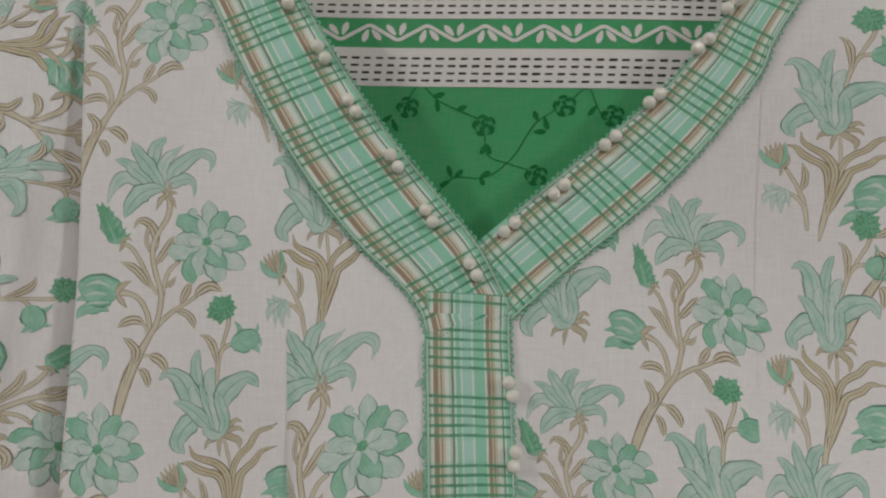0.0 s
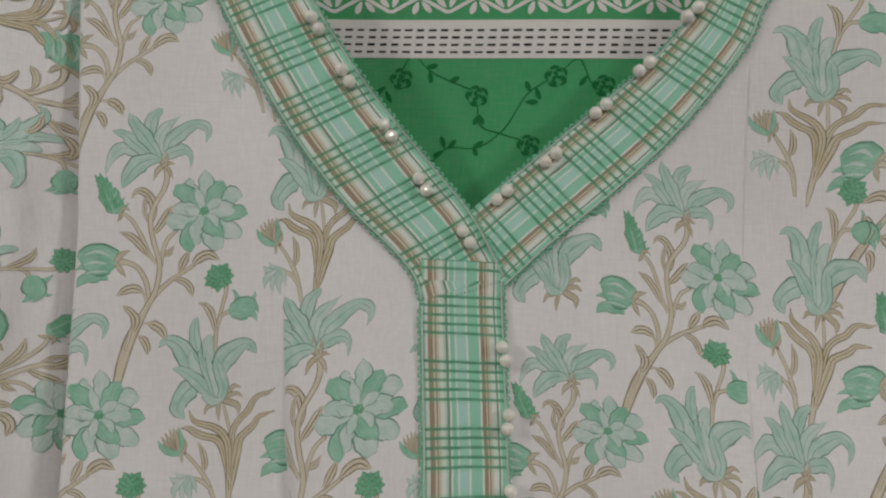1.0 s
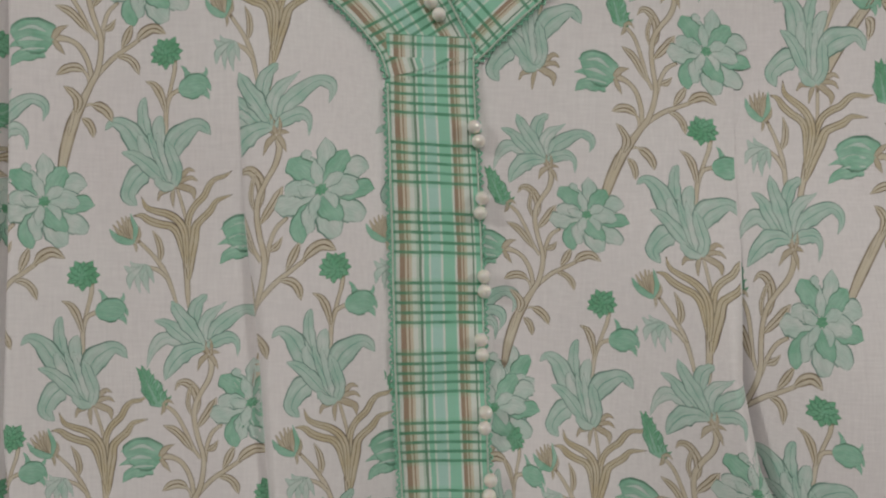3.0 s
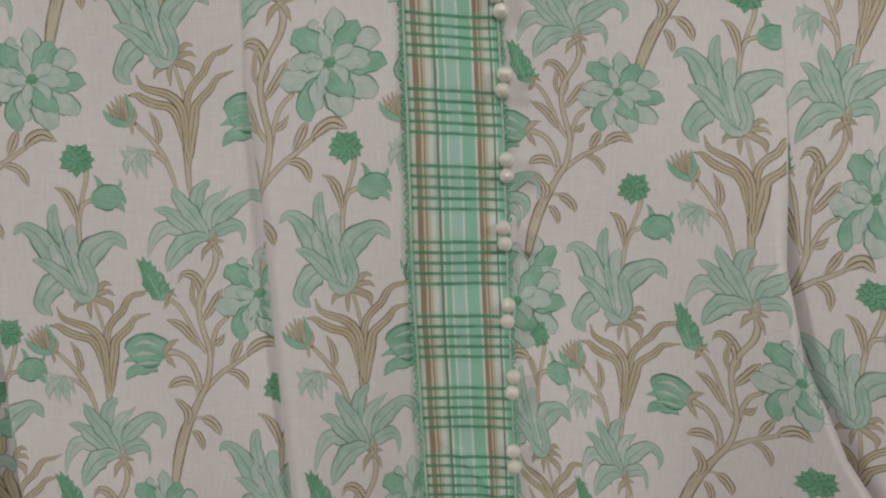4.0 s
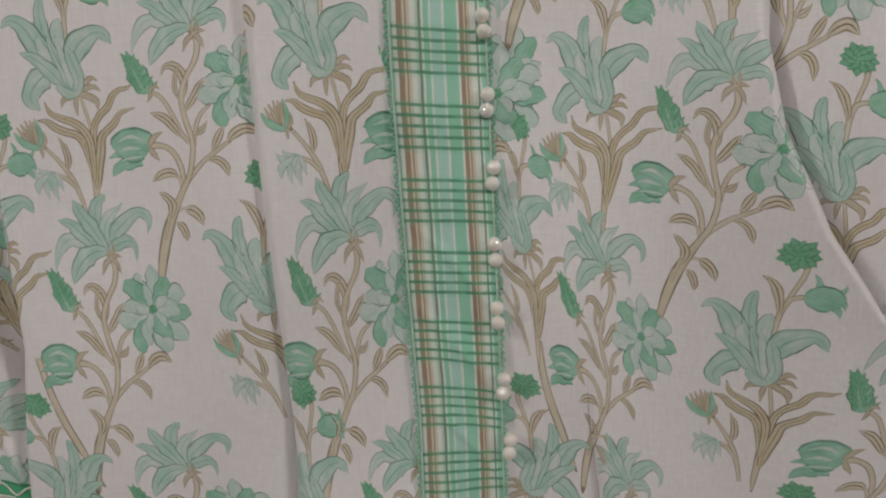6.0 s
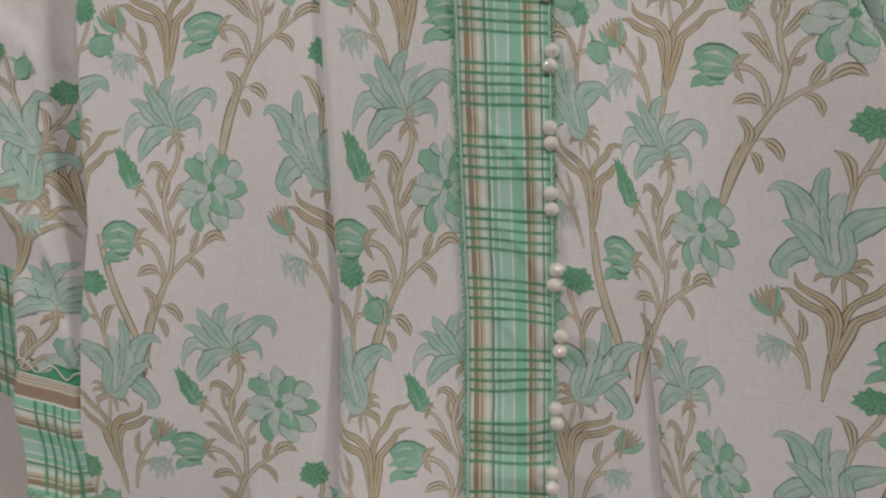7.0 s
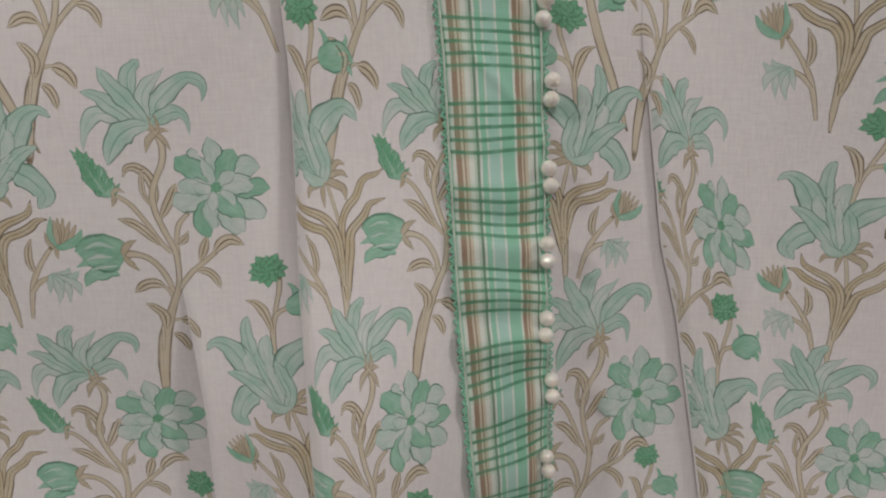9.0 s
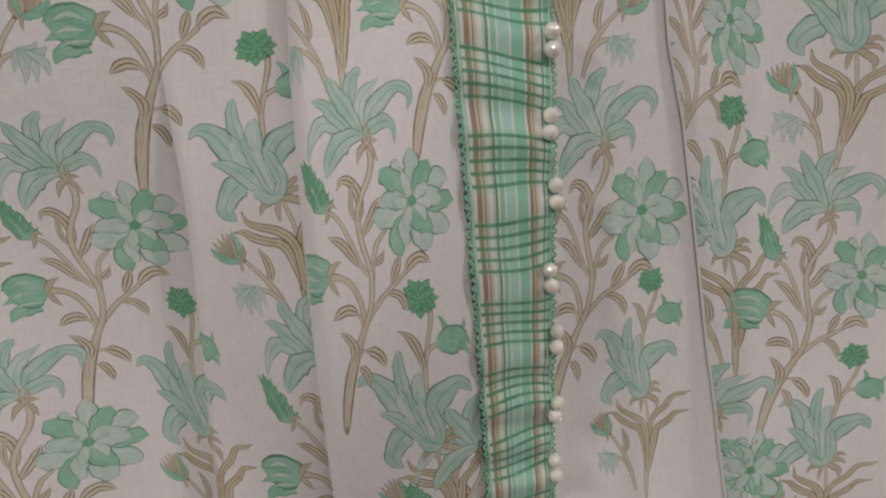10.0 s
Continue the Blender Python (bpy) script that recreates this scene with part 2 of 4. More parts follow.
placket_right = line((1.315, 0.040), (1.297, 0.0404), (1.229, 0.0443), (1.164, 0.0469), (1.066, 0.0516), (1.02, 0.0535), (0.94, 0.0560), (0.865, 0.0581), (0.80, 0.0605), (0.70, 0.065))
neck_left = line((1.54, -0.135), (1.449, -0.081), (1.42, -0.064), (1.38, -0.04), (1.33, 0.0), (1.31, 0.02), (1.30, 0.021), (0.70, 0.05))
neck_right = line((1.54, 0.20), (1.4475, 0.148), (1.42, 0.134), (1.39, 0.107), (1.36, 0.075), (1.32, 0.04), (1.30, 0.023), (0.70, 0.052))


def ease(a, b, v):
    k = min(1.0, max(0.0, (v - a) / (b - a)))
    return k * k * (3 - 2 * k)


# the broad hang of the cloth on a millimetre grid
AX, AZ = np.arange(-0.36, 0.46, 0.001), np.arange(0.66, 1.60, 0.001)
HANG = (np.exp(-((AZ[:, None] - GZ) / 0.10) ** 2) @ DRAPE @ np.exp(-((AX[:, None] - GX) / 0.045) ** 2).T).tolist()


def base(x, z):
    fx, fz = min(max((x + 0.36) * 1000, 0), 817.9), min(max((z - 0.66) * 1000, 0), 937.9)
    i, j = int(fx), int(fz)
    fx, fz = fx - i, fz - j
    lo, hi = HANG[j], HANG[j + 1]
    y = (lo[i] * (1 - fx) + lo[i + 1] * fx) * (1 - fz) + (hi[i] * (1 - fx) + hi[i + 1] * fx) * fz
    # the hem leans back: an added tilt that shades the lower cloth
    y += 0.4 * max(0.0, 0.95 - z) ** 2
    y += 0.0012 * math.sin(58 * x + 7 * math.sin(5 * z)) * ease(1.35, 1.0, z)
    # slight creases, longer down the cloth than across it
    y += 0.0006 * noise.noise((42 * x, 3.0, 9 * z)) + 0.00025 * noise.noise((90 * x, 7.0, 34 * z))
    # long soft folds that deepen towards the hem
    low = ease(1.02, 0.84, z)
    y -= 0.003 * low * math.exp(-((x - 0.086 - 0.15 * (0.88 - z)) / 0.006) ** 2)
    y -= 0.003 * low * math.exp(-((x - 0.137 - 0.06 * (0.88 - z)) / 0.006) ** 2)
    return y


def roll(d, width, depth):
    """How far an edge rolls back, by the distance d from it."""
    return depth * max(0.0, 1 - d / width) ** 2


def y_flat(x, z):
    k, d = ease(1.31, 1.18, z), seam_left(z) - x
    y = base(x, z) + roll(x - side_left(z), 0.007, 0.012)
    return y + k * (0.004 + 0.004 * ease(1.1, 0.9, z)) * math.exp(-max(d, 0) / (0.006 + 0.012 * ease(1.05, 0.85, z)))


def y_tuck(x, z):
    """The outer part of the side panel, which dips under a pleat near the hem."""
    return y_flat(x, z) + 0.006 * ease(0.955, 0.89, z) * math.exp(-max(pleat_left(z) - x, 0) / 0.012)


def y_pleat(x, z):
    m, e = ease(0.955, 0.89, z), x - pleat_left(z)
    return y_flat(x, z) - m * 0.006 * math.exp(-max(e, 0) / 0.016) + m * roll(max(e, 0), 0.005, 0.007)


def y_left(x, z):
    return y_pleat(x, z) if z < 0.955 and x > pleat_left(z) else y_tuck(x, z)


def y_centre(x, z):
    d = x - seam_left(z)
    k = ease(1.31, 1.17, z)
    return base(x, z) - 0.0035 * k * math.exp(-max(d, 0) / 0.014) + roll(max(d, 0), 0.006, 0.0075 * k)


def y_open(x, z):
    k, d = ease(1.24, 1.15, z), seam_right(z) - x
    return base(x, z) - 0.006 * k * math.exp(-max(d, 0) / 0.02) + k * roll(max(d, 0), 0.007, 0.012)


def y_under(x, z):
    """The cloth beside the placket, which dips under the flared fold."""
    return y_open(x, z) + 0.002 * ease(1.053, 0.98, z) * math.exp(-max(fold_right(z) - x, 0) / 0.012)


def y_fold(x, z):
    m, e = ease(1.053, 0.98, z), x - fold_right(z)
    return y_open(x, z) - m * 0.003 * math.exp(-max(e, 0) / 0.022) + m * roll(max(e, 0), 0.005, 0.0035)


def y_right(x, z):
    return y_fold(x, z) if z < 1.053 and x > fold_right(z) else y_under(x, z)


def y_side(x, z):
    k, d = ease(1.24, 1.15, z), x - seam_right(z)
    return base(x, z) + 0.0006 + 0.010 * k * math.exp(-max(d, 0) / 0.025)


arm_edge = line((1.54, -0.275), (1.14, -0.275), (1.09, -0.225), (1.045, -0.200), (0.986, -0.2005), (0.925, -0.188), (0.90, -0.186))


def y_sleeve(x, z):
    y = 0.016 + base(-0.15, z) * 0.6 - 0.016 * (1 - ((x + 0.212) / 0.06) ** 2) + roll(max(0.0, -0.149 - x), 0.02, 0.014)
    y += roll(max(0.0, x - arm_edge(z)), 0.008, 0.008)
    y += 0.012 * math.exp(-((z - 1.12) / 0.08) ** 2)
    # a long crease down the arm and slanting folds that gather towards the cuff
    y -= 0.0035 * math.exp(-((x + 0.176 - 0.02 * math.sin(9 * z)) / 0.006) ** 2)
    for zf, depth in ((1.36, 0.003), (1.13, 0.003), (1.055, 0.006), (1.02, 0.003)):
        d = z - zf + 0.9 * (x + 0.19) + 5 * (x + 0.19) ** 2
        y -= depth * (math.exp(-(d / 0.006) ** 2) if d > 0 else math.exp(-(d / 0.018) ** 2)) * ease(-0.15, -0.165, x)
    return y


TOP, HEM = 1.54, 0.70
rows_z = [TOP - (TOP - HEM) * i / 400 for i in range(401)]


def panel(name, left, right, depth, parent, zs, cols, label):
    rows, cols = [], cols * 3 // 2
    for z in zs:
        a, b = left(z), right(z)
        b = max(b, a + 0.0005)
        # finer near both edges, where the cloth rolls
        rows.append([(x, depth(x, z), z) for x in (a + (b - a) * (0.5 - 0.5 * math.cos(math.pi * j / cols)) for j in range(cols + 1))])
    return thick(part(name, sheet(rows), COTTON, parent, label))


kurta = thing("kurta", "white floral cotton kurta with checked neckband and pearls, hung on wall", "kurta")
def above(z0, zs=rows_z):
    return [z for z in zs if z > z0] + [z0]


def below(z0, zs=rows_z):
    return [z0] + [z for z in zs if z < z0]


def left_end(z):
    return min(seam_left(z) + 0.012 * ease(1.40, 1.3, z), neck_left(z))


p_left = panel("front_panel", side_left, left_end, y_flat, kurta, above(0.955), 70, "white side panel with floral print")
panel("front_panel", side_left, lambda z: pleat_left(z) + 0.012, y_tuck, kurta, below(0.955), 50, "white outer side of a pleat")
panel("front_panel", pleat_left, left_end, y_pleat, kurta, below(0.955), 50, "white pleat with floral print")
p_centre = panel("front_panel", lambda z: min(seam_left(z), neck_left(z) - 0.001), neck_left, y_centre, kurta, rows_z, 60, "white centre panel with floral print")
p_right = panel("front_panel", neck_right, lambda z: max(seam_right(z), neck_right(z) + 0.001), y_open, kurta, above(1.053), 80, "white front panel with floral print beside the placket")
panel("front_panel", neck_right, lambda z: fold_right(z) + 0.012, y_under, kurta, below(1.053), 50, "white cloth beside the placket under a fold")
p_fold = panel("front_panel", fold_right, seam_right, y_fold, kurta, below(1.053), 80, "white flared panel with floral print")
p_side = panel("front_panel", lambda z: seam_right(z) - 0.014 * ease(1.24, 1.15, z), lambda z: 0.36, y_side, kurta, rows_z, 80, "white outer side panel with floral print")
back = part("back_panel", sheet([[(x, 0.045 + 0.004 * math.sin(30 * x), z) for x in np.linspace(-0.30, 0.36, 40)] for z in np.linspace(TOP, HEM, 60)]), LINING, kurta, "plain back of the kurta")
thick(back)

# ---- placket, neckband, lace and pearls ----
def strip(name, places, material, label):
    """places: rows of (left point, right point, v); a band of cloth of some thickness."""
    rows, uvs = [], []
    for (x0, z0), (x1, z1), v, lift in places:
        r, q = [], []
        for j in range(25):
            u = j / 24
            x, z = x0 + (x1 - x0) * u, z0 + (z1 - z0) * u
            edge = roll(min(u, 1 - u) * 0.04, 0.002, 0.0012)
            r.append((x, lift(x, z) + edge, z))
            # the checks waver where the band puckers towards the hem
            q.append((u, v + (0.0016 * ease(1.13, 0.92, z) * math.sin(z * 62 + 3.2 * u) * (0.4 + u) if name == "placket" else 0.0)))
        rows.append(r)
        uvs.append(q)
    return thick(part(name, sheet(rows, uvs), material, kurta, label), 0.001)


def front(x, z):
    return min(y_centre(max(x, seam_left(z) + 0.02), z), y_right(min(x, seam_right(z) - 0.02), z))


def y_placket(x, z):
    # the band puckers a little more towards the hem
    low = ease(1.10, 0.86, z)
    ridges = 0.0
    for xr, zr in ((0.012, 1.106), (0.012, 1.072), (0.016, 1.030)):
        d = z - zr + 0.75 * (x - xr) + 8 * (x - xr) ** 2
        ridges += 0.0011 * math.exp(-(d / 0.0028) ** 2) * ease(xr - 0.006, xr + 0.01, x)
    return base(x, z) - 0.0016 - 0.0016 * low - ridges + 0.0014 * low * math.sin(2 * math.pi * z / 0.023 + 45 * x + 2 * math.sin(40 * z)) + 0.0005 * math.sin(2 * math.pi * z / 0.034)


placket = strip("placket", [((placket_left(z), z), (placket_right(z), z - 0.0012), 1.2925 + 0.0105 - z, y_placket) for z in np.linspace(1.318, HEM, 420)], PLACKET, "mint checked placket with brown stripes")

def curve(points, n):
    """A smooth line through points, evenly sampled."""
    p = [Vector((a, 0, b)) for a, b in points]
    p = [2 * p[0] - p[1]] + p + [2 * p[-1] - p[-2]]
    out = []
    for i in range(1, len(p) - 2):
        for k in range(20):
            t = k / 20
            a, b, c, d = p[i - 1], p[i], p[i + 1], p[i + 2]
            out.append(0.5 * (2 * b + (c - a) * t + (2 * a - 5 * b + 4 * c - d) * t * t + (3 * b - a - 3 * c + d) * t ** 3))
    out.append(p[-2])
    s = np.concatenate(([0], np.cumsum([(v - w).length for v, w in zip(out[1:], out)])))
    q = np.linspace(0, s[-1], n)
    return list(zip(np.interp(q, s, [v.x for v in out]), np.interp(q, s, [v.z for v in out]))), s[-1]


def y_arm_left(x, z):
    return base(x, z) - 0.0015 - 0.0008 * ease(1.31, 1.35, z)


def y_arm_right(x, z):
    return base(x, z) - 0.0015


LO, length_l = curve([(-0.152, 1.54), (-0.1028, 1.449), (-0.0803, 1.4072), (-0.058, 1.3714), (-0.0341, 1.3415), (-0.0132, 1.3217), (-0.0025, 1.3092), (0.0012, 1.2985)], 200)
LI, _ = curve([(-0.112, 1.54), (-0.0587, 1.4497), (-0.0393, 1.4187), (-0.0208, 1.3929), (0.0005, 1.3681), (0.0237, 1.3412), (0.0345, 1.3231), (0.0412, 1.3104)], 200)
RI, length_r = curve([(0.197, 1.54), (0.1334, 1.4475), (0.117, 1.4257), (0.1005, 1.408), (0.0787, 1.3889), (0.0506, 1.3645), (0.0237, 1.3412), (0.014, 1.332)], 200)
RO, _ = curve([(0.222, 1.54), (0.1634, 1.4477), (0.1518, 1.4218), (0.1325, 1.3944), (0.1126, 1.3712), (0.0899, 1.3497), (0.0645, 1.328), (0.040, 1.3045)], 200)
arm_right = strip("neckband", [(a, b, length_r * i / 199, y_arm_right) for i, (a, b) in enumerate(zip(RI, RO))], ARM_RIGHT, "mint checked neckband with brown stripes")
arm_left = strip("neckband", [(a, b, length_l * i / 199, y_arm_left) for i, (a, b) in enumerate(zip(LO, LI))], ARM_LEFT, "mint checked neckband overlapping at the point of the V")


def lace(points, depth, parent, inward):
    """Looped lace along an edge: a mint thread in loops over a pale cord."""
    bm, cord = bmesh.new(), bmesh.new()
    p, total = curve(points, 400) if len(points) < 30 else (points, 0)
    s = [0.0]
    for a, b in zip(p, p[1:]):
        s.append(s[-1] + math.hypot(a[0] - b[0], a[1] - b[1]))
    n = int(s[-1] / 0.00055)
    q = np.linspace(0, s[-1], n)
    xs, zs = np.interp(q, s, [a for a, b in p]), np.interp(q, s, [b for a, b in p])
    loop, low = [], []
    for i in range(n):
        j, k = max(i - 1, 0), min(i + 1, n - 1)
        dx, dz = xs[k] - xs[j], zs[k] - zs[j]
        m = math.hypot(dx, dz)
        nx, nz = -dz / m * inward, dx / m * inward
        w = 0.0008 * math.sin(2 * math.pi * q[i] / 0.0032) + 0.0003 * math.sin(2 * math.pi * q[i] / 0.011)
        loop.append((xs[i] + nx * w, depth(xs[i], zs[i]) - 0.0002 - 0.0003 * math.cos(2 * math.pi * q[i] / 0.0032), zs[i] + nz * w))
        if i % 3 == 0:
            low.append((xs[i] + nx * 0.0012, depth(xs[i], zs[i]) - 0.0002, zs[i] + nz * 0.0012))
    tube(bm, loop, 0.0004, 4)
    tube(cord, low, 0.0005, 5)
    part("lace_edging", bm, LACE, parent, "mint looped lace edging")
    part("cord", cord, CORD, parent, "pale cord beside the lace")


lace(LO, y_arm_left, arm_left, 1)
lace(LI, y_arm_left, arm_left, -1)
lace(RO, y_arm_right, arm_right, -1)
lace(RI[:178], y_arm_right, arm_right, 1)
lace([(placket_left(z), z) for z in np.linspace(1.296, HEM, 300)], y_placket, placket, 1)
lace([(placket_right(z), z) for z in np.linspace(1.308, HEM, 300)], y_placket, placket, -1)

bm = bmesh.new()
bmesh.ops.create_uvsphere(bm, u_segments=24, v_segments=14, radius=0.0030)
first_pearl = None


def bead(x, y, z, parent):
    global first_pearl
    if first_pearl is None:
        first_pearl = part("pearl", bm, PEARL, parent)
        ob = first_pearl
    else:
        ob = new("pearl", first_pearl.data)
        ob.parent = parent
    ob.location = (x, y, z)


def pair(x, z, dx, dz, depth, parent):
    m = math.hypot(dx, dz)
    for k in (-1, 1):
        px, pz = x + k * 0.0032 * dx / m, z + k * 0.0032 * dz / m
        bead(px, depth(px, pz) - 0.0027, pz, parent)


for x, z in ((-0.084, 1.474), (-0.067, 1.449), (-0.0495, 1.4245), (-0.035, 1.4008), (-0.0152, 1.3766), (0.0013, 1.3522), (0.0222, 1.3284)):
    pair(x, z, 0.55, -0.84, y_arm_left, arm_left)
for x, z in ((0.1545, 1.474), (0.1362, 1.4522), (0.1238, 1.4342), (0.1028, 1.4092), (0.083, 1.3892), (0.0602, 1.3662), (0.0382, 1.3482)):
    pair(x, z, 0.75, 0.66, y_arm_right, arm_right)
PEARL_ROWS = ((0.0405, 1.275), (0.043, 1.2445), (0.0446, 1.211), (0.0438, 1.184), (0.0456, 1.153), (0.048, 1.124), (0.0488, 1.093), (0.05, 1.0665), (0.0527, 1.0355), (0.0557, 1.008),
              (0.0553, 0.977), (0.0546, 0.949), (0.0546, 0.920), (0.0575, 0.8945), (0.056, 0.862), (0.060, 0.836), (0.061, 0.805), (0.062, 0.777), (0.0635, 0.747))
for k, (x, z) in enumerate(PEARL_ROWS):
    pair(x, z, -0.3 if k == 0 else 0.12 * math.sin(k * 1.7), 1, y_placket, placket)

stitches = bmesh.new()
for k in range(20):
    x, z = 0.004 + 0.0018 * k, 1.2965 + 0.0006 * k
    r = bmesh.ops.create_uvsphere(stitches, u_segments=6, v_segments=4, radius=0.00028)
    bmesh.ops.translate(stitches, vec=(x, y_placket(x, z) - 0.0004, z), verts=r["verts"])
part("stitching", stitches, THREAD, placket, "row of dark green stitches")

# ---- printed flowers: thin dye on the cloth, drawn with curved blades ----
class Motif:
    """Shapes collected in the plane of the design (millimetres), then laid on the cloth."""

    def __init__(self, ox, oy, unit):
        self.o, self.unit, self.groups = (ox, oy), unit, {}

    def shape(self, group, material, nodes, rib=0.0):
        """One painted petal, leaf or stem: nodes (x, y, width) along its spine; rib: width of a drawn middle line."""
        pts = [((x - self.o[0]) * self.unit, (self.o[1] - y) * self.unit) for x, y, w in nodes]
        n = 4 + 4 * len(nodes)
        line_pts, total = curve(pts, n + 1)
        spine = [Vector(q) for q in line_pts]
        s = [0.0]
        for a, b in zip(pts, pts[1:]):
            s.append(s[-1] + math.hypot(a[0] - b[0], a[1] - b[1]))
        petal = material in (LILY, PALE, GREEN) and 12 < max(w for x, y, w in nodes) < 44
        rows = []
        for i, c in enumerate(spine):
            t = i / n
            d = (spine[min(n, i + 1)] - spine[max(0, i - 1)]).normalized()
            at = t * s[-1]
            k = max(j for j in range(len(s)) if s[j] <= at + 1e-9)
            k = min(k, len(s) - 2)
            f = (at - s[k]) / (s[k + 1] - s[k])
            # round ends: the width swells and tapers along a quarter wave
            w0, w1 = nodes[k][2], nodes[k + 1][2]
            f = math.sin(f * math.pi / 2) if w1 > 1.6 * w0 else 1 - math.cos(f * math.pi / 2) if w0 > 1.6 * w1 and k + 2 == len(s) and w0 > 12 else f
            h = (w0 + (w1 - w0) * f) * self.unit / 2
            if petal:
                h *= 1 + 0.07 * math.sin(17 * t + nodes[0][0]) + 0.04 * math.sin(31 * t + nodes[0][1])
            q = Vector((-d.y, d.x))
            rows.append([(c + q * h * u, (u, t)) for u in (-1, -0.5, 0, 0.5, 1)])
        self.groups.setdefault(group, []).append((material, rows))
        if rib:
            lined = []
            for r in rows[1:-2]:
                left, right = r[0][0], r[-1][0]
                lined.append([(left.lerp(right, 0.5 + q), (0.0, 0.0)) for q in (-rib / 2, rib / 2)])
            self.groups[group].append((INKS[material.name], lined))

    def spikes(self, group, material, cx, cy, r0, r1, count, width, start=0.0, squash=1.0):
        for i in range(count):
            a = start + 2 * math.pi * i / count
            k = 1 + 0.10 * math.sin(5 * a + count)
            c, s = math.cos(a), math.sin(a) * squash
            m = (r0 + r1 * k) / 2
            self.shape(group, material, [(cx + r0 * c, cy + r0 * s, width * 0.5), (cx + m * c, cy + m * s, width), (cx + r1 * k * c, cy + r1 * k * s, 1)])


def upper_spray():
    """Drooping lily with seed head and bell flower above it and brown sepals below."""
    m = Motif(1103, 363, 0.2355)
    S, L = "stem_print", "lily_print"
    m.shape(S, STEM, [(1098, 285, 6), (1101, 255, 8), (1104, 235, 9), (1110, 218, 8), (1118, 195, 7), (1126, 174, 8), (1130, 154, 8)])
    m.shape(S, STEM, [(1108, 226, 6), (1114, 213, 8), (1124, 208, 8), (1133, 207, 9)])
    m.shape(S, STEM, [(1102, 240, 3), (1101, 222, 11), (1096, 200, 16), (1088, 186, 11), (1076, 178, 2)], 0.12)
    H = "seed_head_print"
    m.spikes(H, DARK, 1117, 138, 3, 28, 12, 15, 0.15, 0.95)
    m.spikes(H, DARK, 1117, 138, 0, 20, 8, 13, 0.5)
    m.spikes(H, DARK, 1117, 138, 0, 12, 5, 10, 0.9)
    B = "bell_print"
    m.shape(B, GREEN, [(1150, 200, 18), (1147, 184, 10), (1144, 174, 6), (1139, 167, 2)])
    m.shape(B, GREEN, [(1165, 204, 14), (1174, 193, 10), (1179, 186, 5), (1179, 179, 1)])
    m.shape(B, GREEN, [(1165, 215, 16), (1174, 224, 10), (1178, 235, 1)])
    m.shape(B, GREEN, [(1168, 206, 16), (1179, 211, 10), (1182, 221, 1)])
    m.shape(B, GREEN, [(1129, 206, 6), (1137, 206, 30), (1150, 206, 45), (1164, 207, 43), (1173, 210, 28), (1178, 213, 8)])
    m.shape(L, PALE, [(1088, 320, 8), (1086, 285, 24), (1087, 260, 22), (1091, 248, 16), (1094, 242, 2)])
    m.shape(L, LILY, [(1080, 310, 12), (1067, 270, 18), (1064, 245, 23), (1065, 225, 17), (1068, 213, 13), (1072, 205, 3)], 0.05)
    m.shape(L, LILY, [(1086, 352, 10), (1068, 315, 24), (1050, 280, 36), (1038, 254, 36), (1026, 240, 24), (1012, 235, 13), (1000, 245, 2)], 0.04)
    m.shape(L, LILY, [(1093, 350, 10), (1101, 318, 26), (1114, 292, 42), (1131, 280, 42), (1148, 273, 26), (1161, 277, 18), (1172, 295, 2)], 0.04)
    m.shape(L, LILY, [(1082, 330, 10), (1062, 328, 22), (1042, 338, 40), (1028, 355, 33), (1024, 370, 22), (1035, 386, 3)], 0.04)
    m.shape(L, PALE, [(1072, 318, 8), (1060, 294, 19), (1055, 276, 14), (1057, 266, 2)])
    m.shape(L, LILY, [(1094, 362, 8), (1076, 343, 22), (1058, 318, 26), (1040, 299, 17), (1022, 290, 3)], 0.05)
    m.shape(L, LILY, [(1097, 364, 8), (1088, 338, 16), (1078, 305, 15), (1069, 268, 3)], 0.06)
    m.shape(L, PALE, [(1098, 364, 8), (1092, 330, 15), (1085, 292, 11), (1083, 270, 2)])
    m.shape(L, LILY, [(1100, 368, 12), (1108, 345, 20), (1103, 318, 22), (1096, 286, 3)], 0.05)
    m.shape(L, LILY, [(1100, 369, 8), (1086, 366, 18), (1076, 357, 14), (1070, 346, 2)])
    P = "sepal_print"
    m.shape(P, SEPAL, [(1102, 365, 8), (1114, 356, 11), (1127, 346, 9), (1138, 351, 2)])
    m.shape(P, SEPAL, [(1103, 366, 7), (1118, 361, 10), (1131, 361, 8), (1140, 369, 2)])
    m.shape(P, SEPAL, [(1104, 368, 8), (1118, 375, 13), (1130, 384, 12), (1131, 400, 2)])
    m.shape(P, SEPAL, [(1100, 370, 6), (1086, 373, 9), (1076, 375, 9), (1070, 387, 2)])
    m.shape(P, SEPAL, [(1099, 370, 6), (1095, 384, 9), (1094, 404, 2)])
    return m


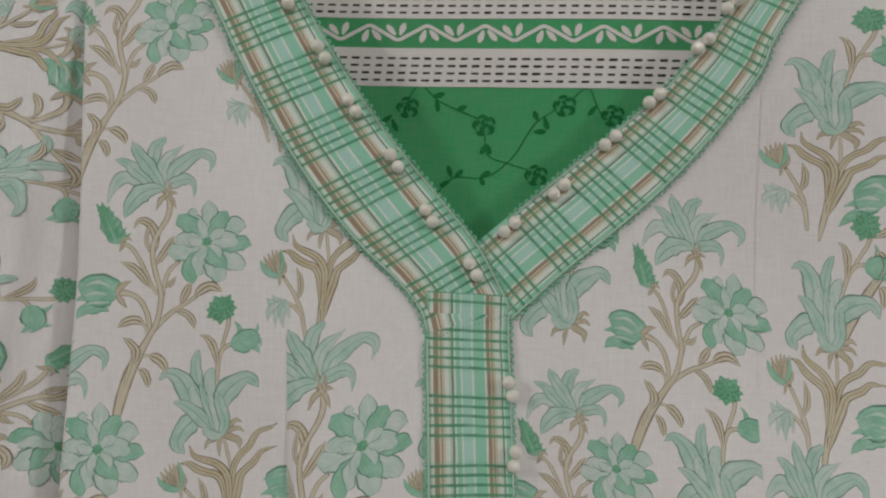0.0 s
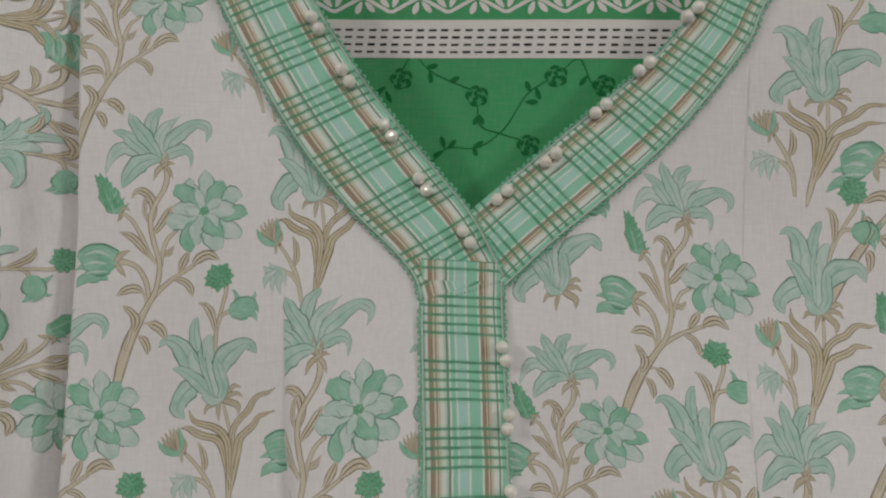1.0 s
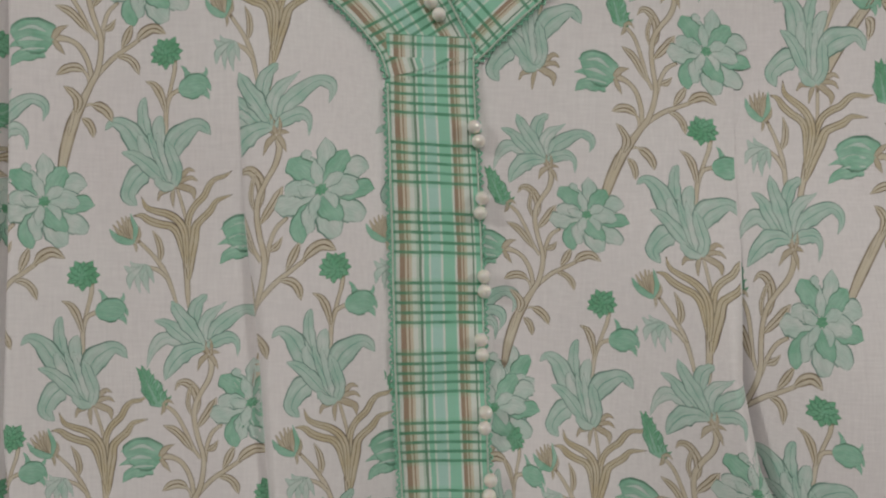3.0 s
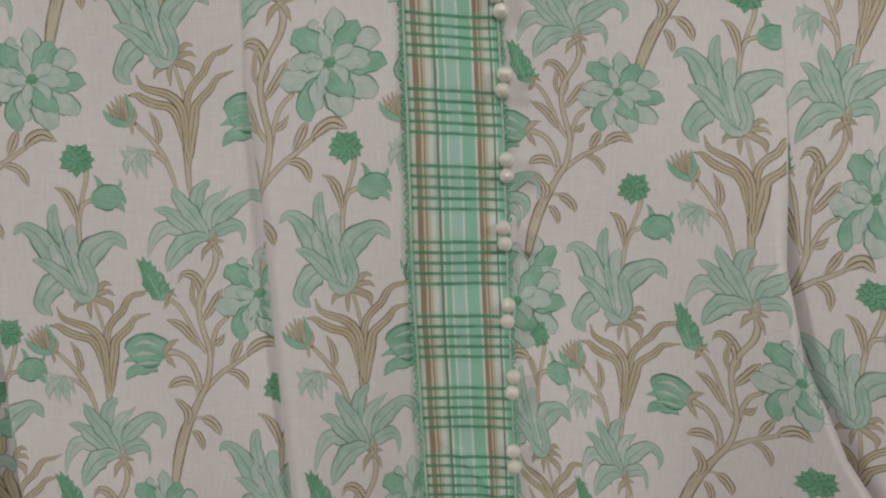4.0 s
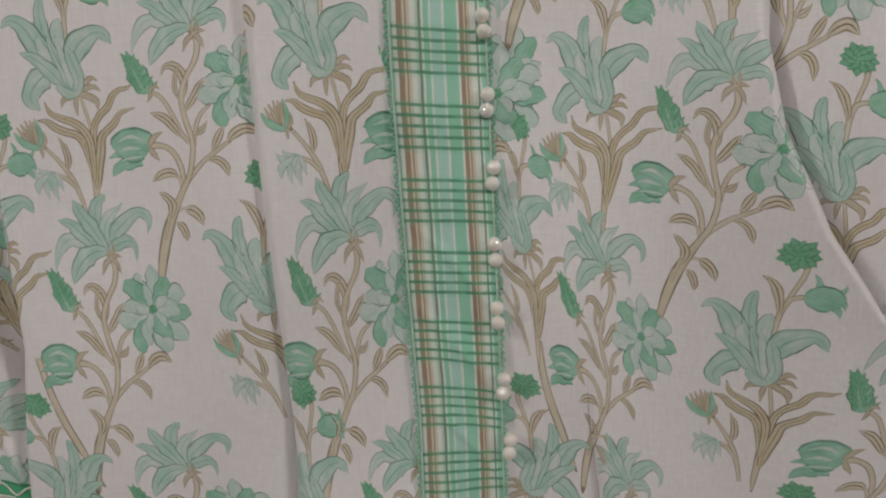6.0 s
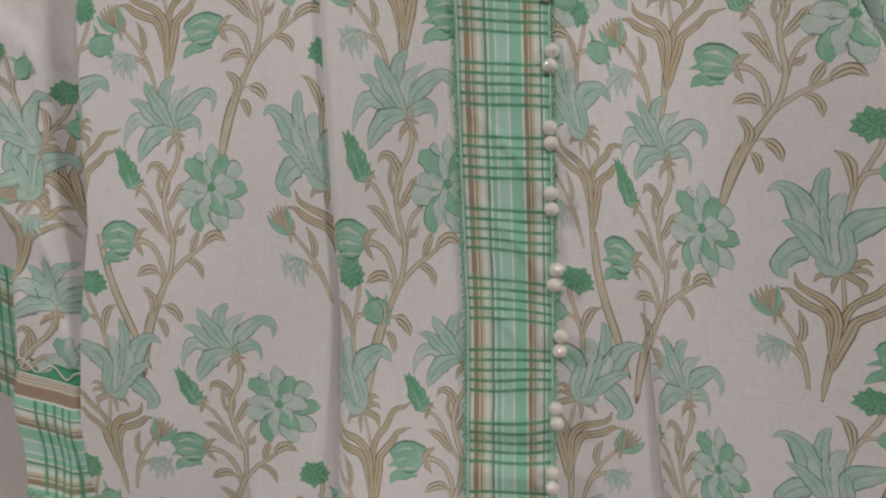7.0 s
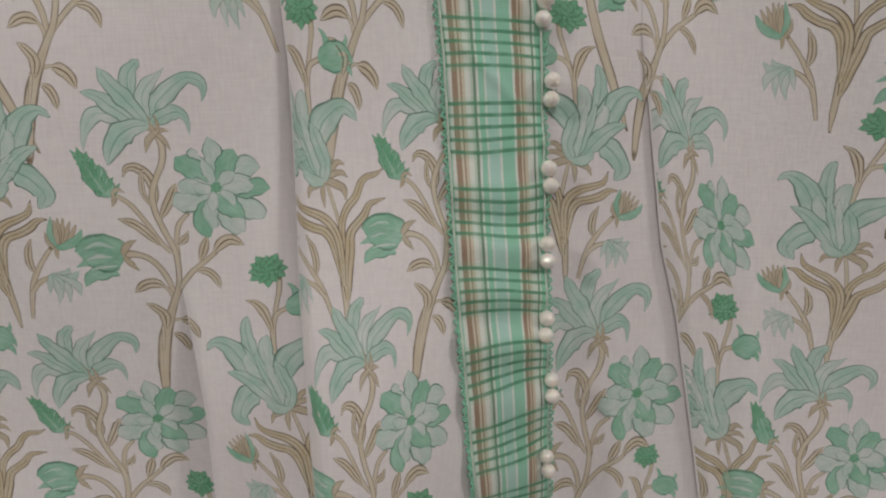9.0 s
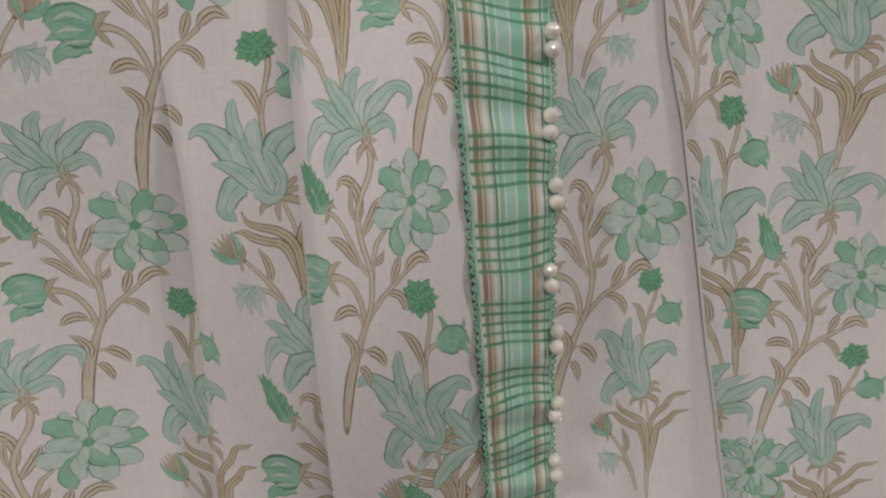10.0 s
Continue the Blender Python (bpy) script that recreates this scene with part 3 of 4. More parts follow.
def vase_spray():
    """Curled brown leaves on a stem, with rosebud and little aster beside them."""
    m = Motif(1103, 363, 0.2355)
    S, V = "stem_print", "curled_leaf_print"
    m.shape(S, STEM, [(1103, 366, 5), (1108, 395, 6), (1112, 425, 6), (1112, 446, 5)])
    m.shape(S, STEM, [(1104, 505, 12), (1103, 530, 11), (1101, 560, 10), (1100, 590, 3)])
    m.shape(S, STEM, [(1080, 572, 5), (1074, 540, 8), (1065, 508, 9), (1050, 478, 7), (1030, 448, 6)])
    m.shape(S, STEM, [(1069, 524, 6), (1056, 507, 8), (1038, 496, 6)])
    m.shape(S, STEM, [(1060, 494, 2), (1064, 475, 12), (1062, 455, 11), (1055, 436, 2)], 0.12)
    m.shape(V, VASE, [(1106, 535, 6), (1112, 505, 16), (1122, 470, 18), (1128, 447, 16), (1140, 436, 14), (1155, 426, 14), (1167, 412, 10), (1180, 409, 7), (1197, 407, 1)], 0.06)
    m.shape(V, VASE, [(1113, 465, 6), (1115, 440, 12), (1121, 422, 12), (1133, 408, 13), (1148, 397, 13), (1159, 381, 12), (1171, 373, 9), (1186, 372, 8), (1201, 366, 1)], 0.06)
    m.shape(V, VASE, [(1104, 515, 7), (1100, 480, 10), (1096, 452, 14), (1086, 436, 14), (1069, 428, 14), (1053, 418, 14), (1041, 406, 10), (1027, 403, 2)], 0.06)
    m.shape(V, VASE, [(1104, 512, 6), (1107, 480, 11), (1107, 450, 14), (1099, 429, 15), (1084, 414, 14), (1065, 404, 12), (1050, 393, 9), (1044, 373, 1)], 0.06)
    R = "rosebud_print"
    for tip, mid in (((993, 410), (1003, 428)), ((1000, 405), (1009, 426)), ((1008, 400), (1013, 424)), ((1015, 400), (1017, 424)), ((1020, 403), (1020, 426))):
        m.shape(R, SEPAL, [(1022, 447, 4), mid + (9,), tip + (2,)])
    m.shape(R, GREEN, [(1024, 450, 5), (1008, 443, 13), (995, 432, 11), (987, 417, 2)])
    m.shape(R, GREEN, [(1023, 449, 4), (1028, 428, 9), (1025, 410, 6), (1023, 398, 1)])
    m.shape(R, SEPAL, [(1026, 450, 6), (1033, 438, 7), (1034, 423, 1)])
    m.shape(R, SEPAL, [(1024, 450, 6), (1025, 460, 5), (1024, 467, 1)])
    A = "aster_print"
    for mid, tip, w in (((1020, 491), (1013, 480), 11), ((1016, 498), (1002, 486), 13), ((1012, 506), (1006, 528), 13), ((1022, 514), (1022, 539), 12), ((1033, 520), (1037, 543), 12), ((1043, 510), (1047, 527), 9)):
        m.shape(A, PALE, [(1040, 495, 5), mid + (w,), tip + (1,)])
    m.shape(A, LILY, [(1038, 496, 4), (1028, 505, 9), (1029, 520, 2)])
    return m


def lower_spray():
    """Spreading lily on a branching stem."""
    m = Motif(291, 333, 0.256)
    L = "lily_print"
    m.shape(L, LILY, [(286, 305, 12), (275, 283, 22), (275, 263, 25), (280, 248, 22), (290, 238, 15), (297, 232, 2)], 0.05)
    m.shape(L, PALE, [(262, 320, 10), (240, 309, 26), (219, 308, 26), (204, 324, 17), (196, 342, 9), (191, 360, 1)], 0.04)
    m.shape(L, LILY, [(280, 327, 8), (262, 313, 22), (243, 296, 28), (228, 281, 18), (207, 274, 2)], 0.05)
    m.shape(L, LILY, [(302, 318, 8), (308, 297, 30), (324, 283, 30), (343, 269, 22), (360, 262, 20), (376, 268, 18), (380, 281, 11), (374, 298, 1)], 0.04)
    m.shape(L, PALE, [(292, 322, 6), (288, 300, 18), (292, 281, 24), (305, 265, 18), (318, 256, 9), (330, 246, 1)], 0.05)
    m.shape(L, LILY, [(289, 326, 6), (276, 304, 22), (261, 281, 30), (248, 262, 22), (237, 240, 2)], 0.05)
    m.shape(L, LILY, [(294, 326, 6), (311, 317, 22), (328, 311, 24), (340, 314, 16), (346, 326, 9), (345, 345, 1)], 0.05)
    m.shape(L, LILY, [(290, 328, 6), (268, 329, 26), (247, 340, 36), (233, 357, 28), (226, 370, 16), (220, 384, 1)], 0.05)
    P = "sepal_print"
    for nodes in ([(297, 338, 8), (280, 327, 9), (261, 317, 2)], [(295, 338, 8), (290, 320, 9), (286, 307, 2)], [(296, 340, 9), (284, 350, 11), (276, 369, 1)], [(298, 340, 8), (306, 352, 9), (312, 367, 1)],
                  [(297, 338, 7), (307, 336, 8), (316, 338, 1)], [(300, 338, 6), (302, 325, 6), (300, 312, 1)]):
        m.shape(P, SEPAL, nodes)
    return m


def branch():
    """The branching stem under the spreading lily: rosette, tulip, bud and leaves."""
    m = Motif(291, 333, 0.256)
    S = "stem_print"
    m.shape(S, STEM, [(276, 526, 7), (263, 505, 8), (251, 475, 8), (234, 443, 8), (212, 426, 7)])
    m.shape(S, STEM, [(284, 532, 7), (288, 505, 8), (298, 480, 8), (316, 464, 6)])
    m.shape(S, STEM, [(262, 598, 8), (258, 565, 10), (246, 538, 10), (228, 525, 10), (205, 522, 15)])
    m.shape(S, STEM, [(258, 606, 9), (272, 586, 9), (298, 560, 9), (320, 545, 8), (345, 528, 7)])
    m.shape(S, STEM, [(252, 622, 6), (257, 600, 6), (254, 585, 6), (245, 576, 5)])
    m.shape(S, STEM, [(240, 645, 4), (252, 638, 5), (264, 637, 4)])
    m.shape(S, STEM, [(298, 345, 9), (301, 362, 11), (295, 385, 10), (281, 408, 9), (270, 432, 10), (268, 458, 10), (273, 488, 10), (281, 520, 10), (280, 548, 10), (272, 580, 10), (258, 606, 11), (242, 636, 15), (226, 670, 20), (212, 715, 19), (204, 752, 14), (200, 772, 4)])
    m.shape(S, STEM, [(218, 690, 4), (224, 668, 6), (230, 645, 5)])
    E = "leaf_print"
    for nodes in ([(268, 452, 4), (274, 428, 13), (271, 405, 17), (258, 390, 16), (244, 390, 10), (236, 403, 1)], [(264, 450, 3), (258, 428, 9), (261, 405, 8), (266, 392, 2)],
                  [(272, 472, 2), (286, 452, 14), (298, 434, 15), (308, 417, 1)], [(263, 514, 2), (249, 493, 14), (234, 476, 15), (213, 466, 1)], [(286, 513, 2), (300, 505, 12), (309, 492, 1)],
                  [(252, 580, 3), (238, 573, 17), (223, 575, 16), (206, 586, 1)], [(232, 654, 3), (237, 630, 17), (228, 615, 13), (216, 605, 1)], [(258, 638, 3), (272, 642, 19), (283, 652, 17), (289, 668, 1)],
                  [(241, 661, 3), (251, 669, 15), (256, 681, 13), (257, 695, 1)], [(315, 543, 2), (326, 522, 15), (336, 501, 1)], [(340, 530, 3), (356, 515, 18), (372, 510, 18), (390, 520, 1)], [(305, 556, 3), (323, 559, 13), (334, 570, 14), (339, 588, 1)]):
        m.shape(E, STEM, nodes, 0.11)
    U = "bud_print"
    m.shape(U, GREEN, [(213, 431, 10), (205, 416, 34), (196, 396, 36), (189, 378, 22), (184, 360, 2)])
    for k in range(18):
        f = k / 17
        bx, bz = 210 - 25 * f, 426 - 58 * f
        q = (1, -1, 0.15)[k % 3] * (1 - 0.62 * f)
        m.shape(U, DARK, [(bx + 8 * q, bz + 4, 3), (bx + 15 * q - 2, bz - 6, 7), (bx + 24 * q - 4, bz - 14, 1)])
    m.shape(U, SEPAL, [(214, 428, 5), (224, 421, 7), (233, 427, 1)])
    m.shape(U, SEPAL, [(216, 428, 5), (215, 438, 8), (210, 447, 1)])
    R = "rosette_print"
    for mat, nodes in ((PALE, [(366, 420, 8), (371, 388, 32), (372, 370, 28), (370, 350, 1)]), (PALE, [(372, 425, 8), (402, 404, 34), (420, 398, 34), (436, 401, 2)]), (PALE, [(374, 438, 8), (402, 460, 36), (418, 468, 34), (427, 480, 5)]),
                       (PALE, [(368, 440, 8), (378, 472, 42), (386, 488, 38), (396, 497, 4)]), (PALE, [(352, 435, 8), (324, 445, 40), (310, 447, 34), (295, 450, 2)]), (PALE, [(362, 418, 8), (348, 394, 28), (342, 376, 20), (350, 371, 2)]),
                       (GREEN, [(370, 422, 6), (388, 393, 30), (396, 382, 26), (403, 371, 2)]), (GREEN, [(378, 434, 6), (412, 434, 28), (428, 430, 28), (445, 434, 1)]), (GREEN, [(356, 445, 8), (338, 468, 28), (334, 486, 30), (339, 505, 3)]),
                       (GREEN, [(358, 416, 8), (338, 398, 36), (325, 388, 32), (316, 378, 4)]), (PALE, [(360, 428, 8), (335, 424, 30), (322, 424, 24), (312, 434, 2)]), (PALE, [(358, 440, 8), (348, 468, 26), (350, 482, 16), (346, 492, 1)]),
                       (PALE, [(372, 430, 8), (402, 424, 36), (412, 428, 26), (422, 430, 2)]), (GREEN, [(366, 438, 6), (380, 458, 38), (392, 470, 20), (395, 478, 1)]), (PALE, [(364, 422, 6), (358, 400, 20), (352, 386, 1)]),
                       (PALE, [(362, 430, 6), (344, 428, 20), (330, 420, 1)]), (PALE, [(370, 424, 6), (386, 412, 20), (398, 406, 1)]), (PALE, [(370, 434, 6), (384, 444, 16), (388, 458, 1)]), (PALE, [(363, 434, 6), (356, 452, 18), (352, 468, 1)])):
        m.shape(R, mat, nodes)
    m.spikes(R, DARK, 366, 428, 0, 10, 7, 8)
    T = "tulip_print"
    m.shape(T, GREEN, [(190, 545, 22), (162, 550, 26), (148, 556, 16), (137, 570, 1)])
    m.shape(T, GREEN, [(180, 500, 20), (160, 503, 20), (148, 508, 12), (137, 513, 1)])
    m.shape(T, GREEN, [(180, 524, 20), (155, 530, 18), (145, 533, 9), (133, 538, 1)])
    m.shape(T, GREEN, [(208, 524, 20), (200, 521, 50), (184, 519, 64), (166, 519, 62), (154, 522, 50), (146, 526, 20)])
    m.shape(T, PALE, [(196, 512, 2), (174, 503, 8), (152, 510, 1)])
    m.shape(T, PALE, [(190, 526, 2), (168, 523, 8), (150, 528, 1)])
    m.shape(T, PALE, [(192, 540, 2), (170, 541, 5), (152, 544, 1)])
    m.shape(T, SEPAL, [(205, 524, 7), (213, 511, 12), (221, 505, 8), (231, 501, 1)])
    m.shape(T, SEPAL, [(206, 526, 7), (213, 538, 11), (222, 551, 1)])
    return m


def trunk():
    """The long stem that runs down to a mirrored spray."""
    m = Motif(1103, 363, 0.2355)
    m.shape("stem_print", STEM, [(1099, 40, 11), (1088, 105, 13), (1071, 165, 15), (1050, 220, 15), (1030, 275, 10), (1020, 300, 3)])
    return m


# which dye lies over which, in metres
LAYERS = {"stem_print": 0.0, "leaf_print": 0.000006, "curled_leaf_print": 0.000012, "rosette_print": 0.000024, "sepal_print": 0.00003}


def lay(m, x0, z0, depth, parent, warp=(1, 0, 0, 1), cut=None):
    """Lay a motif on a panel at (x0, z0), turned and squeezed by warp; cut: (line, sign) keeps the side where sign * (x - line) is positive."""
    wa, wb, wc, wd = warp
    for name, blades in m.groups.items():
        bm = bmesh.new()
        layer = bm.loops.layers.uv.new("UVMap")
        mats = []
        for k, (material, rows) in enumerate(blades):
            if material not in mats:
                mats.append(material)
            grid = []
            for r in rows:
                g = []
                for p, uv in r:
                    u, v = p.x / 1000, p.y / 1000
                    x, z = x0 + wa * u + wb * v, z0 + wc * u + wd * v
                    g.append((bm.verts.new((x, 0.000038 + 0.0000015 * k, z)), uv))
                grid.append(g)
            for a, b in zip(grid, grid[1:]):
                for j in range(len(a) - 1):
                    f = bm.faces.new((a[j][0], a[j + 1][0], b[j + 1][0], b[j][0]))
                    f.material_index = mats.index(material)
                    for lo, (_, uv) in zip(f.loops, (a[j], a[j + 1], b[j + 1], b[j])):
                        lo[layer].uv = uv
        for edge, sign in cut or ():
            for v in bm.verts:
                v.co.x -= edge(v.co.z)
            geom = bm.verts[:] + bm.edges[:] + bm.faces[:]
            bmesh.ops.bisect_plane(bm, geom=geom, plane_co=(0, 0, 0), plane_no=(sign, 0, 0), clear_inner=True)
            for v in bm.verts:
                v.co.x += edge(v.co.z)
        if not bm.faces:
            bm.free()
            continue
        extra = LAYERS.get(name, 0.000018)
        for v in bm.verts:
            lift = 0.0002 * math.exp(-abs(v.co.x - seam_left(v.co.z)) / 0.003) if depth is y_centre else 0.0003 if depth is y_sleeve else 0.0
            v.co.y = depth(v.co.x, v.co.z) - v.co.y - extra - lift
        for f in bm.faces:
            f.normal_update()
            if f.normal.y > 0:
                f.normal_flip()
        tagged(part(name, bm, mats, parent), kind="stuff" if name in ("stem_print", "leaf_print") else "")


UPPER, VASES, LOWER, BRANCH, TRUNK = upper_spray(), vase_spray(), lower_spray(), branch(), trunk()
CUT_LEFT = ((side_left, 1), (lambda z: seam_left(z) + 0.004, -1))
CUT_CENTRE = ((lambda z: seam_left(z) + 0.0006, 1),)
CUT_RIGHT = ((lambda z: seam_right(z) - 0.0006, -1),)
CUT_LOW = ((lambda z: fold_right(z) + 0.004, -1),)
CUT_FOLD = ((lambda z: fold_right(z) + 0.0006, 1),)
CUT_SIDE = ((lambda z: seam_right(z) - 0.006, 1),)

# where each spray of the print sits on its panel: x, z, and how the hang of the cloth turns and squeezes it
LOWER_AT = {
    "left": [(-0.1194, 1.3595, 1.01, -0.08, 0.03, 0.95), (-0.1386, 1.4571, 0.98, -0.01, 0.05, 0.89), (-0.0725, 1.1823, 1.02, -0.06, 0.08, 0.9), (-0.1614, 1.2688, 0.99, -0.1, 0.0, 1.01), (-0.1128, 1.0922, 0.89, -0.07, 0.01, 0.96), (-0.0275, 1.2794, 1.0, 0.0, -0.0, 1.0), (-0.0846, 0.9964, 0.92, -0.12, 0.04, 0.88), (-0.1187, 0.9053, 0.91, -0.17, 0.08, 0.82), (-0.0294, 0.8385, 0.84, -0.14, -0.01, 0.94), (-0.1439, 0.8237, 1.05, -0.07, 0.11, 0.87)],
    "centre": [(-0.0443, 1.2745, 1.06, -0.01, 0.12, 1.09), (-0.0094, 1.0985, 0.81, -0.04, -0.01, 1.05), (-0.0124, 0.914, 0.7, -0.06, 0.06, 0.88), (0.0151, 0.9978, 0.8, -0.07, -0.01, 0.82), (0.027, 0.7935, 1.0, -0.0, 0.0, 1.0), (0.036, 1.1894, 1.0, -0.0, -0.0, 1.0)],
    "right": [(0.1236, 1.3401, 0.92, 0.07, -0.28, 0.93), (0.0709, 1.2633, 0.89, -0.03, -0.12, 0.82), (0.1357, 1.158, 0.82, 0.01, -0.2, 0.88), (0.0943, 1.0844, 0.68, -0.09, -0.21, 0.95), (0.0303, 1.1813, 1.0, -0.0, 0.0, 1.0)],
    "bare": [],
    "low": [(0.0769, 0.9131, 0.93, -0.04, -0.01, 1.07)],
    "fold": [(0.167, 0.8844, 0.92, 0.0, -0.2, 0.91), (0.1082, 0.9865, 0.63, -0.1, -0.3, 0.97), (0.13, 0.7982, 0.85, 0.11, -0.02, 0.92), (0.2126, 1.0564, 1.01, 0.06, -0.01, 0.94)],
    "side": [(0.1684, 1.2297, 0.73, 0.2, -0.24, 1.06), (0.2389, 1.3134, 0.96, 0.27, 0.0, 0.97), (0.2491, 1.4214, 0.95, 0.38, -0.02, 1.14)],
}
UPPER_AT = {
    "left": [(-0.0866, 1.2527, 1.06, -0.13, 0.26, 1.01), (-0.1213, 1.1595, 1.01, -0.12, 0.15, 1.01), (-0.0403, 1.0711, 1.03, -0.12, 0.01, 1.01), (-0.1563, 1.093, 0.87, -0.0, 0.07, 0.97), (-0.0413, 0.897, 1.07, -0.19, 0.25, 0.91), (-0.0777, 0.8056, 0.82, -0.18, -0.01, 0.98), (-0.163, 0.885, 1.0, 0.0, 0.0, 1.0), (-0.0715, 1.4296, 1.02, -0.1, 0.01, 0.95)],
    "centre": [(-0.045, 1.3456, 1.03, 0.01, 0.11, 1.05), (-0.0154, 1.1651, 0.99, -0.1, 0.14, 1.0), (-0.0251, 0.9785, 0.86, -0.16, 0.15, 1.05), (0.0112, 0.8024, 0.95, -0.19, 0.06, 1.11), (0.0219, 1.2486, 1.0, 0.0, 0.01, 0.95)],
    "right": [(0.1351, 1.2254, 1.02, -0.02, -0.06, 0.99), (0.0928, 1.151, 0.95, -0.01, 0.05, 0.98), (0.0621, 1.0941, 0.75, -0.12, -0.14, 0.95)],
    "bare": [(0.0671, 1.3053, 1.05, 0.05, 0.06, 1.06)],
    "low": [(0.1019, 0.8076, 0.85, -0.06, 0.06, 0.94)],
    "fold": [(0.1567, 1.043, 1.05, -0.02, -0.07, 0.98), (0.1692, 0.9462, 1.15, 0.01, -0.13, 0.89), (0.1301, 0.87, 0.87, -0.13, 0.04, 1.02), (0.1779, 0.777, 1.05, 0.08, -0.04, 0.89)],
    "side": [(0.1884, 1.3974, 1.23, 0.14, -0.1, 0.96), (0.1849, 1.2986, 0.96, 0.23, -0.23, 1.05), (0.176, 1.1157, 0.91, -0.03, -0.16, 0.93)],
}
MIRRORED_AT = {
    "left": [(-0.1435, 0.9763, -1.15, -0.04, 0.08, 0.94)],
    "centre": [],
    "right": [],
    "bare": [],
    "low": [(0.064, 0.9845, -1.08, 0.03, 0.25, 0.93)],
    "fold": [],
    "side": [],
}
PANELS = {"left": (y_left, p_left, CUT_LEFT), "centre": (y_centre, p_centre, CUT_CENTRE), "right": (y_right, p_right, CUT_RIGHT), "bare": (y_right, p_right, None),
          "low": (y_under, p_right, CUT_LOW), "fold": (y_fold, p_fold, CUT_FOLD), "side": (y_side, p_side, CUT_SIDE)}
for which, (depth, parent, cut) in PANELS.items():
    for x, z, *warp in LOWER_AT[which]:
        for m in (LOWER, BRANCH):
            lay(m, x, z, depth, parent, warp, cut if which != "right" or z < 1.25 else None)
    for x, z, *warp in UPPER_AT[which]:
        for m in (UPPER, VASES) if which != "bare" else (UPPER,):
            lay(m, x, z, depth, parent, warp, cut)
            if which == "centre" and z > 1.3:
                lay(m, x, z, y_left, p_left, warp, CUT_LEFT)
    for x, z, *warp in MIRRORED_AT[which]:
        for m in (TRUNK, UPPER, VASES):
            lay(m, x, z, depth, parent, warp, cut)

# ---- sleeve with its checked cuff ----
def arm_row(z, n):
    return np.linspace(arm_edge(z), -0.148, n)


sleeve = thick(part("sleeve", sheet([[(x, y_sleeve(x, z), z) for x in arm_row(z, 40)] for z in np.linspace(TOP, 0.982, 200)]), COTTON, kurta, "long sleeve with floral print"))
behind = [[(x, y_sleeve(-0.2, 1.0) + 0.016 + 0.004 * math.sin(60 * x), z - 0.5 * (x + 0.2)) for x in np.linspace(-0.30, -0.165, 24)] for z in np.linspace(1.20, 1.018, 30)]
thick(part("sleeve_back", sheet(behind), COTTON, sleeve, "far side of the sleeve"))
behind = [[(x, y_sleeve(-0.2, 1.0) + 0.0155 + 0.004 * math.sin(60 * x), z - 0.5 * (x + 0.2)) for x in np.linspace(-0.30, -0.165, 24)] for z in np.linspace(1.020, 0.955, 14)]
thick(part("cuff_back", sheet(behind, [[(1 - i / 13, 0.2 + 0.0055 * j) for j in range(24)] for i in range(14)]), CUFF, sleeve, "far side of the checked cuff"))
CUT_SLEEVE = ((lambda z: -0.160, -1), (lambda z: arm_edge(z) + 0.0005, 1))
SLEEVE_LOWER_AT = [(-0.124, 1.386, 0.03, 0.95, -0.95, 0.03), (-0.146, 1.263, 0.16, 0.94, -0.94, 0.16), (-0.176, 1.011, 0.88, 0.36, -0.36, 0.88)]
SLEEVE_UPPER_AT = [(-0.205, 1.361, 0.03, 0.95, -0.95, 0.03), (-0.169, 1.43, 0.08, 0.95, -0.95, 0.08), (-0.216, 1.299, 0.32, 0.89, -0.89, 0.32), (-0.188, 1.088, 0.81, -0.5, 0.5, 0.81), (-0.189, 1.064, 0.94, 0.16, -0.16, 0.94)]
for x, z, *warp in SLEEVE_LOWER_AT:
    for m in (LOWER, BRANCH):
        lay(m, x, z, y_sleeve, sleeve, warp, CUT_SLEEVE)
for x, z, *warp in SLEEVE_UPPER_AT:
    for m in (UPPER, VASES):
        lay(m, x, z, y_sleeve, sleeve, warp, CUT_SLEEVE)


def y_cuff(x, z):
    return y_sleeve(x, 0.985) - 0.0012 + 0.0012 * math.sin(160 * z + 60 * x)


def cuff_z(x, k):
    """Height on the cuff, k from 0 at its edge to 1 at its top."""
    top = 0.984 + 0.25 * max(0.0, -0.172 - x) - 0.10 * max(0.0, x + 0.172)
    return top - 0.063 * (1 - k)


def cuff_row(k):
    return [arm_edge(0.984 - 0.063 * (1 - k)) + j / 49 * (-0.150 - arm_edge(0.984 - 0.063 * (1 - k))) for j in range(50)]


ks = np.linspace(0.70, 1.0, 20)[::-1]
thick(part("cuff_border", sheet([[(x, y_cuff(x, cuff_z(x, k)), cuff_z(x, k)) for x in cuff_row(k)] for k in ks], [[(float(x), float((k - 0.7) / 0.3)) for x in cuff_row(k)] for k in ks]), CUFF_TOP, sleeve, "green scroll border and brown stripe on the cuff"))
ks = np.linspace(0.0, 0.70, 40)[::-1]
cuff = thick(part("cuff", sheet([[(x, y_cuff(x, cuff_z(x, k)), cuff_z(x, k)) for x in cuff_row(k)] for k in ks], [[(float(k / 0.7), float(x + 0.3)) for x in cuff_row(k)] for k in ks]), CUFF, sleeve, "mint checked cuff with lace edge"))
bm2 = bmesh.new()
